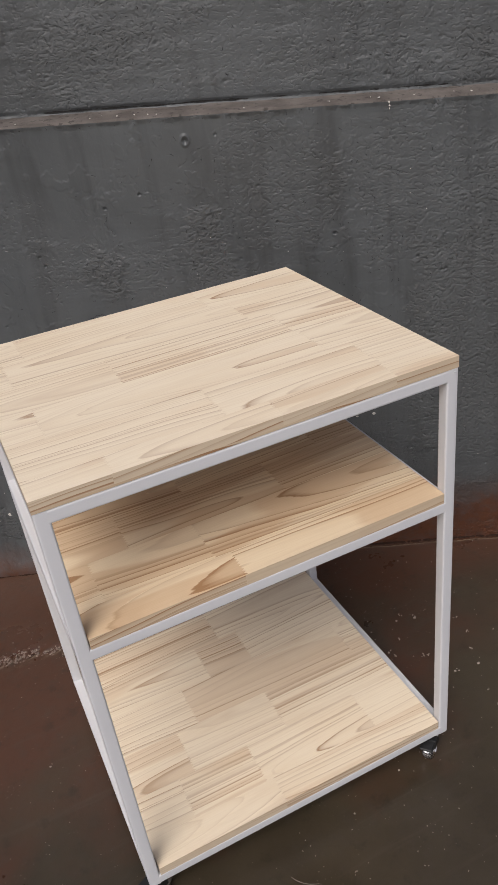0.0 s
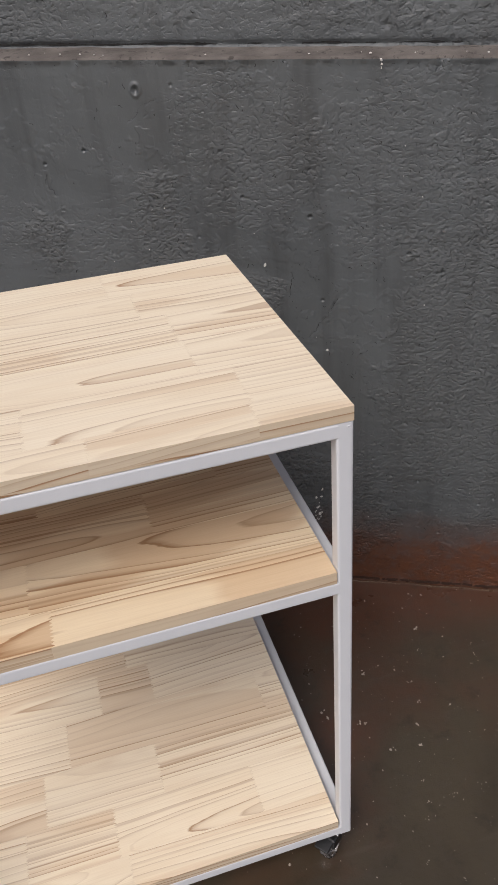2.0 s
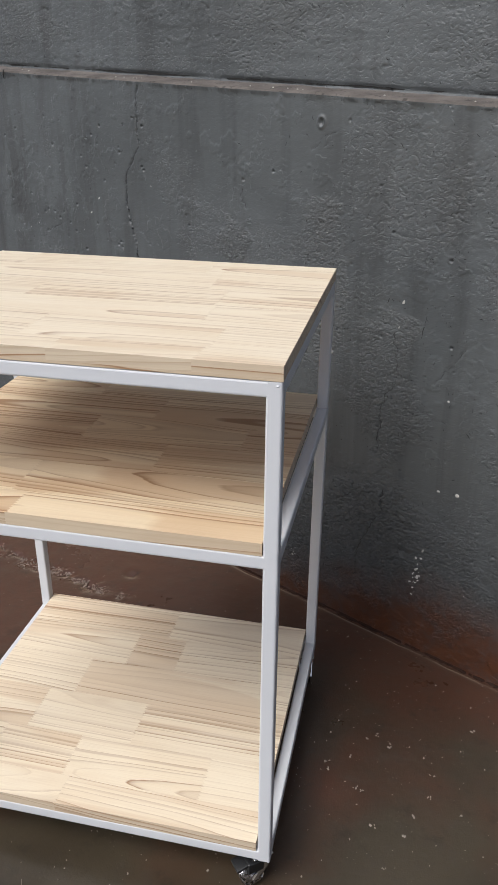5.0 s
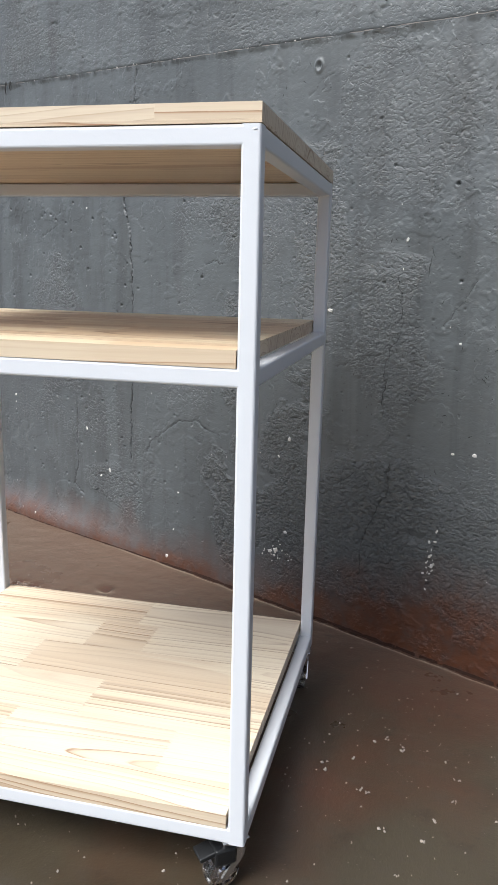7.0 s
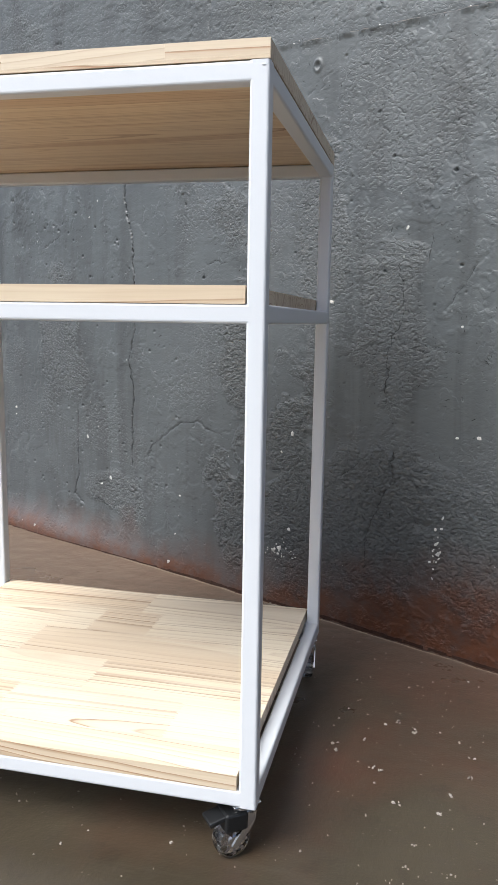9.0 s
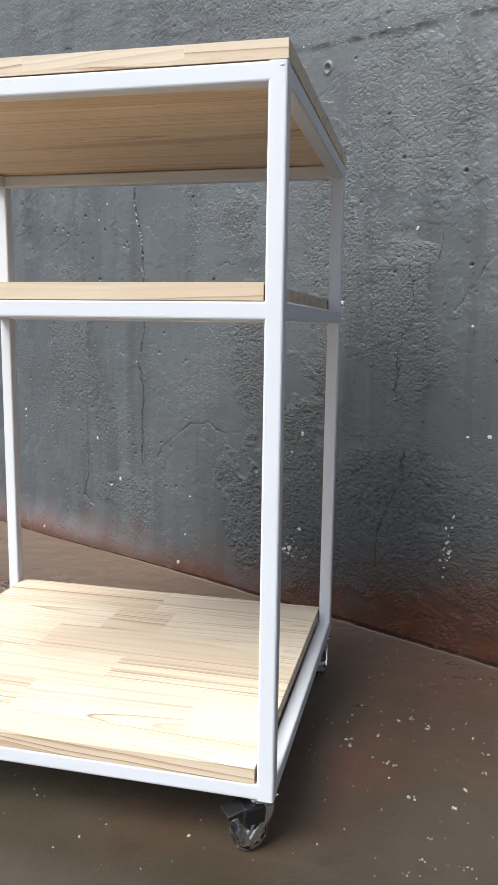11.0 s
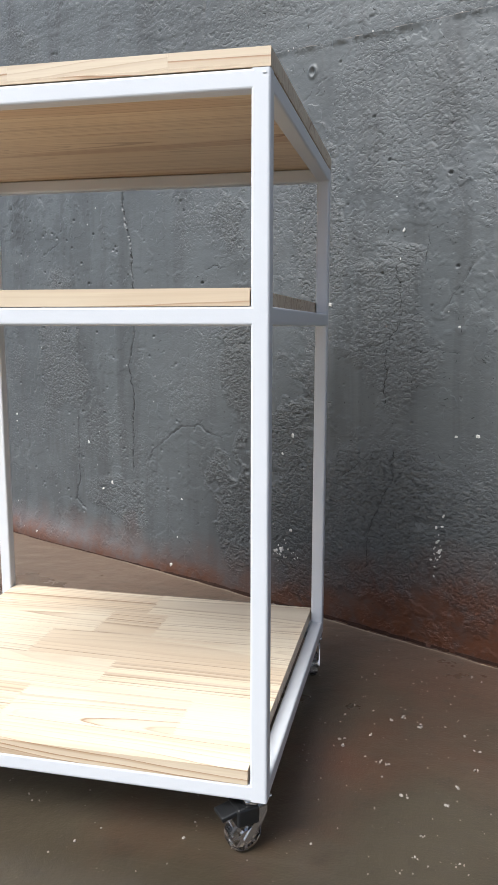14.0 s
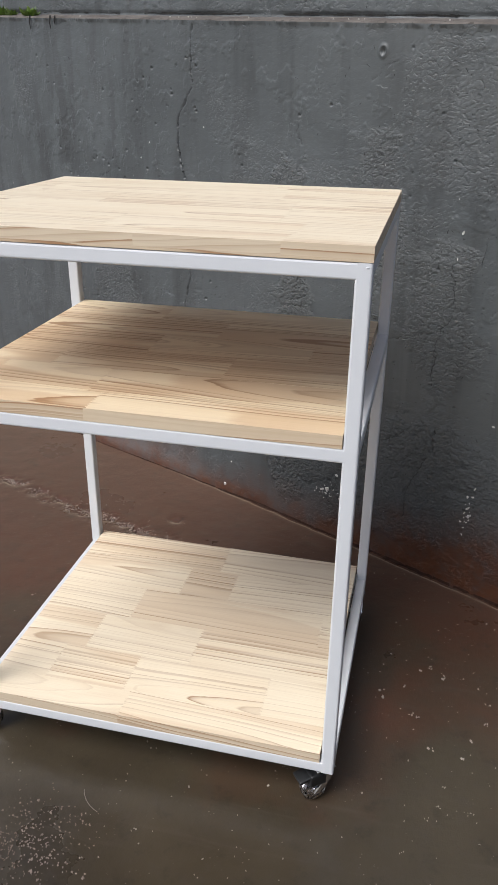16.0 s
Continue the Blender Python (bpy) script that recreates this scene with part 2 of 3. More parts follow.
def floor_material():
    n = Nodes("floor_paint")
    cloud = n.noise(n.coords, 2.6, 6.0, 0.62)
    fine = n.noise(n.coords, 38.0, 5.0, 0.65)
    grain = n.noise(n.coords, 330.0, 3.0)
    sep = n.add("ShaderNodeSeparateXYZ")
    n.put(sep.inputs[0], n.coords)
    col = n.mix(n.ramp(cloud, [(0.36, 0.0), (0.62, 1.0)]), (0.026, 0.0192, 0.0112), (0.047, 0.036, 0.0215))
    # red oxide paint, worn away towards the yard
    patch = n.math("MULTIPLY_ADD", n.noise(n.scaled((1.0, 1.0, 1.0), (5.1, 2.3, 0.0)), 3.6, 5.0, 0.6), 0.9, n.math("MULTIPLY", sep.outputs[1], 0.55))
    col = n.mix(n.ramp(patch, [(0.34, 0.0), (0.60, 0.9)]), col, (0.072, 0.026, 0.0135))
    col = n.mix(n.ramp(fine, [(0.5, 0.0), (0.72, 0.5)]), col, (0.044, 0.035, 0.027))
    spots = n.noise(n.scaled((1.0, 1.0, 1.0), (2.7, 9.4, 0.0)), 21.0, 6.0, 0.7)
    col = n.mix(n.ramp(spots, [(0.56, 0.0), (0.66, 0.55)]), col, (0.016, 0.0115, 0.0075))
    scuffs = n.noise(n.scaled((3.0, 40.0, 1.0), n.add_warp(2.0, 1.5)), 1.0, 5.0, 0.65)
    col = n.mix(n.ramp(scuffs, [(0.58, 0.0), (0.72, 0.35)]), col, (0.075, 0.060, 0.045))
    dots = n.add("ShaderNodeTexVoronoi")
    n.put(dots.inputs["Vector"], n.coords)
    dots.inputs["Scale"].default_value = 120.0
    fleck = n.math("MULTIPLY", n.ramp(dots.outputs["Distance"], [(0.1, 1.0), (0.16, 0.0)]), n.ramp(n.noise(n.coords, 17.0, 3.0), [(0.56, 0.0), (0.66, 0.6)]))
    col = n.mix(fleck, col, (0.3, 0.26, 0.22))
    n.bump(n.math("MULTIPLY_ADD", grain, 0.35, fine), 0.4, 0.002)
    rough = n.ramp(cloud, [(0.3, 0.23), (0.7, 0.4)])
    return n.done(col, rough, **{"Specular IOR Level": 0.7, "Sheen Weight": 1.0, "Sheen Roughness": 0.36, "Sheen Tint": (1.0, 0.87, 0.63, 1.0)})


def plain(name, color, rough, metal=0.0, spread=0.25, scale=40.0, **more):
    n = Nodes(name)
    a = n.noise(n.coords, scale, 4.0, 0.6)
    col = n.mix(a, tuple(c * (1 - spread) for c in color), tuple(min(1.0, c * (1 + spread)) for c in color))
    n.bump(a, 0.3, 0.001)
    return n.done(col, rough, metal, **more)


PINE = pine_material()
STEEL = white_steel_material()
WALL_LOW = wall_material("wall_paint", True)
WALL_HIGH = wall_material("upper_wall_paint", False)
LEDGE = ledge_material()
FLOOR = floor_material()
GLUE = plain("glue_line", (0.32, 0.2, 0.1), 0.7)
CHIP = plain("bare_plaster", (0.55, 0.53, 0.5), 0.85, scale=200.0)
CRUMB = plain("mortar_crumb", (0.34, 0.30, 0.26), 0.9, scale=150.0)
RUBBLE = plain("broken_mortar", (0.23, 0.18, 0.15), 0.92, spread=0.7, scale=130.0)
BLACK = plain("black_plastic", (0.009, 0.0095, 0.0105), 0.42)
ZINC = plain("zinc_plate", (0.74, 0.74, 0.75), 0.16, 1.0, 0.1)
CLEAR = plain("clear_plastic", (0.84, 0.85, 0.88), 0.01, 0.0, 0.04, 90.0, **{"Transmission Weight": 1.0, "IOR": 1.49})
LEAF = plain("weed_leaf", (0.15, 0.23, 0.04), 0.6, spread=0.5)
ROOT = plain("dark_root", (0.012, 0.011, 0.01), 0.8)
# near-black for cracks and pits, with the shade of their depth painted in
CREVICE = plain("crevice_dark", (0.018, 0.0175, 0.017), 0.95)
DIRT = plain("joint_soil", (0.030, 0.012, 0.006), 0.95, spread=0.5, scale=120.0)
THREAD = plain("pale_thread", (0.24, 0.21, 0.18), 0.8)


# ---- mesh helpers ----
def part(name, bm, material, parent=None, label="", smooth=False):
    me = bpy.data.meshes.new(name)
    bm.to_mesh(me)
    bm.free()
    me.materials.append(material)
    if smooth:
        me.shade_smooth()
    ob = new(name, me)
    ob.parent = parent
    if label:
        ob["label"] = label
    return ob


def box(x0, x1, y0, y1, z0, z1, bevel=0.0, segments=2):
    bm = bmesh.new()
    m = Matrix.LocRotScale(((x0 + x1) / 2, (y0 + y1) / 2, (z0 + z1) / 2), None, (x1 - x0, y1 - y0, z1 - z0))
    bmesh.ops.create_cube(bm, size=1.0, matrix=m)
    if bevel:
        bmesh.ops.bevel(bm, geom=bm.edges[:], offset=bevel, segments=segments, affect="EDGES", profile=0.5)
    return bm


def tube(a, b, side, bevel, skip_axis):
    """Square tube as a solid bar whose four long edges are rounded."""
    bm = bmesh.new()
    lo, hi = [min(p, q) for p, q in zip(a, b)], [max(p, q) for p, q in zip(a, b)]
    m = Matrix.LocRotScale([(p + q) / 2 for p, q in zip(lo, hi)], None, [q - p for p, q in zip(lo, hi)])
    bmesh.ops.create_cube(bm, size=1.0, matrix=m)
    long_edges = [e for e in bm.edges if abs((e.verts[0].co - e.verts[1].co)[skip_axis]) > 1e-6]
    bmesh.ops.bevel(bm, geom=long_edges, offset=bevel, segments=3, affect="EDGES", profile=0.5)
    return bm


def turned(profile, steps, matrix):
    """A solid of revolution round z from (radius, height) pairs."""
    bm = bmesh.new()
    loops = []
    for r, h in profile:
        loops.append([bm.verts.new((r * math.cos(2 * math.pi * k / steps), r * math.sin(2 * math.pi * k / steps), h)) for k in range(steps)])
    for a, b in zip(loops, loops[1:]):
        for k in range(steps):
            bm.faces.new((a[k], a[(k + 1) % steps], b[(k + 1) % steps], b[k]))
    bm.faces.new(loops[0][::-1])
    bm.faces.new(loops[-1])
    bmesh.ops.recalc_face_normals(bm, faces=bm.faces[:])
    bm.transform(matrix)
    return bm


def prism(outline, z0, z1):
    """A flat piece from its outline in x and y."""
    bm = bmesh.new()
    low = [bm.verts.new((x, y, z0)) for x, y in outline]
    top = [bm.verts.new((x, y, z1)) for x, y in outline]
    bm.faces.new(low[::-1])
    bm.faces.new(top)
    for k in range(len(low)):
        j = (k + 1) % len(low)
        bm.faces.new((low[k], low[j], top[j], top[k]))
    return bm


rng = np.random.default_rng(7)
TABLE = rng.random((256, 256))


def value_noise(x, y):
    xi, yi = np.floor(x).astype(int), np.floor(y).astype(int)
    fx, fy = x - xi, y - yi
    fx, fy = fx * fx * (3 - 2 * fx), fy * fy * (3 - 2 * fy)
    a, b = TABLE[xi % 256, yi % 256], TABLE[(xi + 1) % 256, yi % 256]
    c, d = TABLE[xi % 256, (yi + 1) % 256], TABLE[(xi + 1) % 256, (yi + 1) % 256]
    return (a * (1 - fx) + b * fx) * (1 - fy) + (c * (1 - fx) + d * fx) * fy


def fbm(x, y, scale, octaves=4, gain=0.5):
    total, amount, norm = 0.0, 1.0, 0.0
    for k in range(octaves):
        total = total + amount * value_noise(x * scale + 17.3 * k, y * scale + 41.7 * k)
        norm += amount
        amount *= gain
        scale *= 2.03
    return total / norm - 0.5


def sheet(name, points, material, grit=None):
    """A smooth grid mesh from an array of rows of points."""
    rows, cols, _ = points.shape
    idx = np.arange(rows * cols).reshape(rows, cols)
    quads = np.stack([idx[:-1, :-1], idx[:-1, 1:], idx[1:, 1:], idx[1:, :-1]], -1).reshape(-1, 4)
    me = bpy.data.meshes.new(name)
    me.vertices.add(rows * cols)
    me.vertices.foreach_set("co", points.astype(np.float32).ravel())
    me.loops.add(quads.size)
    me.loops.foreach_set("vertex_index", quads.astype(np.int32).ravel())
    me.polygons.add(len(quads))
    me.polygons.foreach_set("loop_start", np.arange(0, quads.size, 4, dtype=np.int32))
    me.update(calc_edges=True)
    me.validate()
    if grit is not None:
        me.attributes.new("grit", "FLOAT", "POINT").data.foreach_set("value", grit.astype(np.float32).ravel())
    me.materials.append(material)
    me.shade_smooth()
    return new(name, me)


# ---- the yard wall: a thick lower part with a dusty ledge, and a set-back upper part ----
THETA = math.atan(0.505)
ORIGIN = np.array([0.240, 0.528, 0.0])
ALONG = np.array([math.cos(THETA), -math.sin(THETA), 0.0])
INTO = np.array([math.sin(THETA), math.cos(THETA), 0.0])
UP = np.array([0.0, 0.0, 1.0])
SETBACK = 0.062


def ledge_height(u):
    return 1.140 - 0.043 * np.clip(u, -1.6, 1.2)


def on_wall(u, z, out=0.0):
    """A place on the wall: u along it, z up, out towards the yard."""
    return ORIGIN + u[..., None] * ALONG + z[..., None] * UP - np.asarray(out)[..., None] * INTO


# cracks: runs of (u, z), deep ones first
CRACKS = [
    (0.0085, [(-0.505, 1.15), (-0.512, 1.087), (-0.507, 1.022), (-0.552, 0.962), (-0.562, 0.9), (-0.531, 0.794), (-0.528, 0.70), (-0.527, 0.58), (-0.546, 0.51), (-0.533, 0.444), (-0.537, 0.24)]),
    (0.0065, [(-0.751, 0.36), (-0.758, 0.257), (-0.752, 0.192), (-0.773, 0.13), (-0.732, 0.111)]),
    (0.0035, [(-0.481, 0.274), (-0.448, 0.315), (-0.365, 0.365), (-0.306, 0.373), (-0.278, 0.358), (-0.214, 0.358)]),
    (0.0050, [(0.197, 0.365), (0.197, 0.306), (0.181, 0.27), (0.159, 0.232), (0.147, 0.193), (0.147, 0.124)]),
    (0.0045, [(0.194, 0.716), (0.212, 0.638), (0.195, 0.59), (0.182, 0.56), (0.179, 0.515), (0.175, 0.457)]),
    (0.0022, [(0.346, 0.71), (0.33, 0.688), (0.317, 0.669), (0.292, 0.628)]),
    (0.0030, [(0.07, 0.541), (0.112, 0.548), (0.151, 0.568)]),
    (0.0016, [(-0.02, 1.041), (0.004, 1.064), (0.034, 1.075)]),
    (0.0014, [(0.064, 1.06), (0.085, 1.074), (0.111, 1.075), (0.129, 1.055), (0.141, 1.073)]),
]
FINE_CRACKS = [
    (0.0012, [(0.151, 1.085), (0.213, 1.09)]),
    (0.0016, [(0.039, 0.925), (0.047, 0.948), (0.09, 0.947)]),
    (0.0030, [(0.255, 0.765), (0.255, 0.716)]),
    (0.0025, [(0.244, 0.567), (0.286, 0.565), (0.325, 0.557)]),
    (0.0030, [(0.082, 0.303), (0.109, 0.325), (0.138, 0.345)]),
    (0.0030, [(-0.882, 0.796), (-0.819, 0.818)]),
    (0.0030, [(-0.286, 0.728), (-0.252, 0.737), (-0.227, 0.73)]),
    (0.0020, [(0.376, 0.994), (0.417, 0.989), (0.469, 0.978)]),
    (0.0018, [(0.551, 0.98), (0.575, 0.949), (0.604, 0.974)]),
    (0.0030, [(-0.195, 0.955), (-0.20, 0.935), (-0.185, 0.92)]),
]
# coarse, sandy patches: u, z, half width, half height, amount
ROUGH = [
    (-0.197, 0.207, 0.07, 0.13, 1.7), (-0.19, 0.541, 0.05, 0.12, 0.9), (-0.03, 0.28, 0.08, 0.22, 1.05),
    (0.189, 0.596, 0.09, 0.16, 0.55), (0.16, 0.22, 0.16, 0.14, 0.95), (0.242, 0.93, 0.13, 0.13, 0.3),
    (-0.222, 0.84, 0.06, 0.07, 0.7), (0.36, 0.20, 0.12, 0.12, 0.7), (-0.82, 0.52, 0.10, 0.20, 0.6),
    (0.46, 0.93, 0.16, 0.16, 0.3), (0.02, 0.75, 0.06, 0.2, 0.6), (0.62, 0.6, 0.2, 0.4, 0.5), (-0.60, 0.15, 0.1, 0.06, 0.6),
]


def bend(u, z):
    """The jagged wander of a crack off its straight run."""
    return 0.020 * fbm(u, z, 50.0, 5, 0.75), 0.020 * fbm(u + 9.0, z, 50.0, 5, 0.75)


def cracked(u, z, runs, width):
    """How deep the cracks go at each place."""
    du, dz = bend(u, z)
    wu, wz = u + du, z + dz
    gaps = np.clip(0.75 + 2.2 * fbm(u + 5.0, z, 35.0, 2), 0.05, 1.3)
    depth = np.zeros_like(u)
    for deep, run in runs:
        for (a, b), (c, d) in zip(run, run[1:]):
            near = (u > min(a, c) - 0.03) & (u < max(a, c) + 0.03) & (z > min(b, d) - 0.03) & (z < max(b, d) + 0.03)
            pu, pz = wu[near] - a, wz[near] - b
            t = np.clip((pu * (c - a) + pz * (d - b)) / ((c - a) ** 2 + (d - b) ** 2), 0, 1)
            dist = np.hypot(pu - t * (c - a), pz - t * (d - b))
            depth[near] = np.maximum(depth[near], deep * gaps[near] * np.exp(-((dist / width) ** 2)))
    return depth


def grit_mask(u, z, base):
    """Where the plaster is coarse and sandy: ragged patches."""
    mask = np.full_like(u, base) + 0.35 * np.clip(fbm(u, z, 6.0, 4) * 4.0 - 0.3, 0, 1)
    ragged = fbm(u + 7.0, z, 11.0, 4, 0.62)
    for a, b, w, h, k in ROUGH:
        near = np.exp(-(((u - a) / w) ** 2 + ((z - b) / h) ** 2) * 0.6)
        mask = np.maximum(mask, k * np.clip((near + 1.5 * ragged - 0.42) * 4.0, 0, 1) * np.clip(near * 1.6, 0, 1))
    return mask


def wall_relief(u, z, base):
    """Height of the plaster: waves, trowel marks, sandy patches, flaked paint and pits."""
    mask = grit_mask(u, z, base)
    wu, wz = u + 0.012 * fbm(u, z, 30.0, 2), z + 0.012 * fbm(u + 4.0, z, 30.0, 2)
    lumps = fbm(wu, wz, 150.0, 2, 0.7)
    sandy = np.clip(0.75 + lumps * 4.0, 0, 1) - 0.7
    out = 0.004 * fbm(u, z, 4.0, 3) + 0.0014 * fbm(wu * 0.5, wz * 1.4, 22.0, 3)
    # the foot swells towards the far end
    out = out + 0.034 * np.clip((-u - 0.3) / 0.6, 0, 1) * np.exp(-((z / 0.05) ** 2))
    out = out + np.clip(mask - 0.1, 0, 1.2) * 0.0016 * sandy
    # flaked coats of paint leave low, sharp steps
    for shift, level in ((3.0, 0.13), (23.0, 0.17)):
        plates = fbm(wu + shift, wz, 10.0, 5, 0.66)
        out = out + 0.0008 * np.clip((plates - level) * 70, 0, 1)
    pits = fbm(u + 31.0, z + 7.0, 70.0, 1)
    pick = random.Random(29)
    for k in range(230):
        cu, cz, cr = pick.uniform(-1.1, 0.7) if k % 2 else pick.gauss(-0.75, 0.16), pick.uniform(0.1, 1.1), pick.uniform(0.0016, 0.0034)
        if u.min() > cu + 0.02 or u.max() < cu - 0.02:
            continue
        near = (np.abs(u - cu) < 0.012) & (np.abs(z - cz) < 0.012)
        if near.any():
            out[near] -= 2.2 * cr * np.exp(-(((u[near] - cu) / cr) ** 2 + ((z[near] - cz) / (cr * 0.8)) ** 2) ** 2)
    few = np.clip((fbm(u + 2.0, z, 9.0, 2) - 0.08) * 8, 0, 1)
    out = out - few * 0.0004 * np.clip((pits - 0.42) * 25, 0, 1)
    return out


CRACK_DEPTH = 0.6


def lip_out(u):
    """How far the crumbled lip of the ledge stands out."""
    return 0.002 + 0.009 * fbm(u, np.zeros_like(u), 60.0, 4, 0.7)


def wall_lower():
    u1 = np.arange(-1.50, 0.95, 0.0021)
    u = np.concatenate([np.linspace(-7.0, -1.55, 28), u1, np.linspace(1.05, 6.0, 28)])
    t = np.concatenate([[-0.05], np.linspace(0.0, 1.0, 540)])
    uu, tt = np.meshgrid(u, t)
    zz = tt * ledge_height(uu)
    out = wall_relief(uu, zz, 0.07) - CRACK_DEPTH * cracked(uu, zz, CRACKS + FINE_CRACKS, 0.0018)
    # the worn, crumbled lip under the ledge and the swollen foot
    lip_zone = np.exp(-((ledge_height(uu) - zz) / 0.006) ** 2)
    out = out + lip_zone * lip_out(uu)
    ring = np.hypot(uu + 0.001, (zz - 1.093) * 0.8)
    out = out + 0.0028 * np.exp(-((ring - 0.0075) / 0.0026) ** 2) - 0.003 * np.exp(-(ring / 0.005) ** 2)
    return sheet("wall_lower", on_wall(uu, zz, out), WALL_LOW, grit_mask(uu, zz, 0.07))


wall = tagged(wall_lower(), "dark grey painted plaster wall with cracks and chips", "wall", kind="structure")


def upper_relief(u, z):
    """Height of the set-back upper plaster, torn along the trowel's strokes."""
    tears = fbm(u * 0.45, z * 1.2, 105.0, 3, 0.65)
    where = np.clip((fbm(u + 3.0, z, 7.0, 3) + 0.1) * 5, 0.1, 1)
    return wall_relief(u * 0.8, z * 1.7 + 5.0, 0.13) - SETBACK - 0.0036 * where * np.clip((tears - 0.24) * 12, 0, 1)


def wall_upper():
    u1 = np.arange(-1.60, 0.98, 0.0036)
    u = np.concatenate([np.linspace(-7.0, -1.55, 28), u1, np.linspace(1.05, 6.0, 28)])
    t = np.concatenate([np.linspace(0.0, 0.5, 150), np.linspace(0.55, 0.80, 6)])
    uu, tt = np.meshgrid(u, t)
    zz = ledge_height(uu) + 0.004 + tt
    out = upper_relief(uu, zz)
    gap = [(0.0025, [(-0.338, 1.17), (-0.342, 1.284), (-0.336, 1.36), (-0.33, 1.5)])]
    out = out - cracked(uu, zz, gap, 0.0035)
    out = out - 0.007 * np.exp(-((zz - ledge_height(uu) - 0.016) / 0.004) ** 2) * (0.6 + 1.2 * fbm(uu, zz, 12.0, 2))
    return sheet("wall_upper", on_wall(uu, zz, out), WALL_HIGH, grit_mask(uu * 0.8, zz * 1.7 + 5.0, 0.16) * 1.2)


def crack_lines(runs, base):
    """The dirt and painted-in shade of the cracks: thin, jagged, broken ribbons at their bottom."""
    bm = bmesh.new()
    r = random.Random(11)
    for deep, run in runs:
        line = []
        for (a, b), (c, d) in zip(run, run[1:]):
            n = max(2, int(math.hypot(c - a, d - b) / 0.0025))
            line += [(a + (c - a) * k / n, b + (d - b) * k / n) for k in range(n)]
        line.append(run[-1])
        u, z = np.array([p[0] for p in line]), np.array([p[1] for p in line])
        # undo the warp that bends the groove
        du, dz = bend(u, z)
        u, z = u - du + np.array([r.gauss(0, 0.0007) for _ in u]), z - dz
        out = wall_relief(u, z, base) - CRACK_DEPTH * cracked(u, z, runs, 0.0018) + 0.0009
        wide = np.array([max(0.00015, deep * 0.14 * r.uniform(0.25, 1.25)) for _ in u]) * np.clip(0.9 + 2.5 * fbm(u, z, 30.0, 2), 0.1, 1.4)
        du, dz = np.gradient(u), np.gradient(z)
        size = np.hypot(du, dz) + 1e-9
        pu, pz = -dz / size * wide, du / size * wide
        a = [bm.verts.new(p) for p in on_wall(u + pu, z + pz, out)]
        b = [bm.verts.new(p) for p in on_wall(u - pu, z - pz, out)]
        for k in range(len(a) - 1):
            bm.faces.new((a[k], a[k + 1], b[k + 1], b[k]))
    return bm


tagged(part("cracks", crack_lines(CRACKS + FINE_CRACKS, 0.07), CREVICE, wall, "dark dirt and painted shade in the cracks of the plaster"), kind="stuff")



def joint_dirt():
    """Dark, broken dirt along the foot of the wall."""
    bm = bmesh.new()
    u = np.arange(-1.5, 0.95, 0.0035)
    wide = np.clip(0.0008 + 0.010 * fbm(u, u * 0 + 3.0, 60.0, 4, 0.7), 0.0002, 0.008)
    high = np.clip(0.0010 + 0.012 * fbm(u, u * 0 + 8.0, 50.0, 4, 0.7), 0.0003, 0.010)
    base = wall_relief(u, u * 0 + 0.004, 0.07)
    rows = [on_wall(u, u * 0 + high, base - 0.004), on_wall(u, high * 0.5, base + wide * 0.4), on_wall(u, u * 0 - 0.006, base + wide)]
    rows = [[bm.verts.new(p) for p in row] for row in rows]
    for a, b in zip(rows, rows[1:]):
        for k in range(len(a) - 1):
            bm.faces.new((a[k], b[k], b[k + 1], a[k + 1]))
    return bm


tagged(part("joint_dirt", joint_dirt(), DIRT, wall, "dark dirt along the foot of the wall"), kind="stuff")

upper = tagged(wall_upper(), "dark grey painted rough plaster wall above the ledge", "wall", kind="structure")


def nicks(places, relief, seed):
    """Little torn holes and lifted edges: short ragged slivers, their shade painted dark; places are u, z, length,
    slant.
    """
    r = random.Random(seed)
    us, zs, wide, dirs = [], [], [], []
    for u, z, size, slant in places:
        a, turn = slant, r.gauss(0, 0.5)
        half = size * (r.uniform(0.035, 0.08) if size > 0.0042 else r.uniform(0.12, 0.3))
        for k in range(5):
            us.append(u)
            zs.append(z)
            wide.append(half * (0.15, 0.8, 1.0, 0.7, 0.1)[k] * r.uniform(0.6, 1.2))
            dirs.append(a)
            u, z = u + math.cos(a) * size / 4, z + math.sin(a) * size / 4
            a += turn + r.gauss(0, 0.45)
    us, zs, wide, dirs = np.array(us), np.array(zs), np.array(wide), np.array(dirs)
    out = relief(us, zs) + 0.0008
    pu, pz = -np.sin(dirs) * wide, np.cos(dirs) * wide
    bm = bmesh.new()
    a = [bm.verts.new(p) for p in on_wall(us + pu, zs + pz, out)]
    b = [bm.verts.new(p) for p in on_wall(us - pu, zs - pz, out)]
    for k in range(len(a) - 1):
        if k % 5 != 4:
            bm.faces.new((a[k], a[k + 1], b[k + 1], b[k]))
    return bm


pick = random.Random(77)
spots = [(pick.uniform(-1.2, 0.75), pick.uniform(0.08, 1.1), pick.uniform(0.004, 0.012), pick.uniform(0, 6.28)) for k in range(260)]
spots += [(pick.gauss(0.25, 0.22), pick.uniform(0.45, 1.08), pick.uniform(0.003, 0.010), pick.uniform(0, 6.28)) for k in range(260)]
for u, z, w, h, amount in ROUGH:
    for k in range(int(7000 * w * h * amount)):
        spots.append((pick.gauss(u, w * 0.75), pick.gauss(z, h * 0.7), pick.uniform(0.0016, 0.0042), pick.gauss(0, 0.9)))
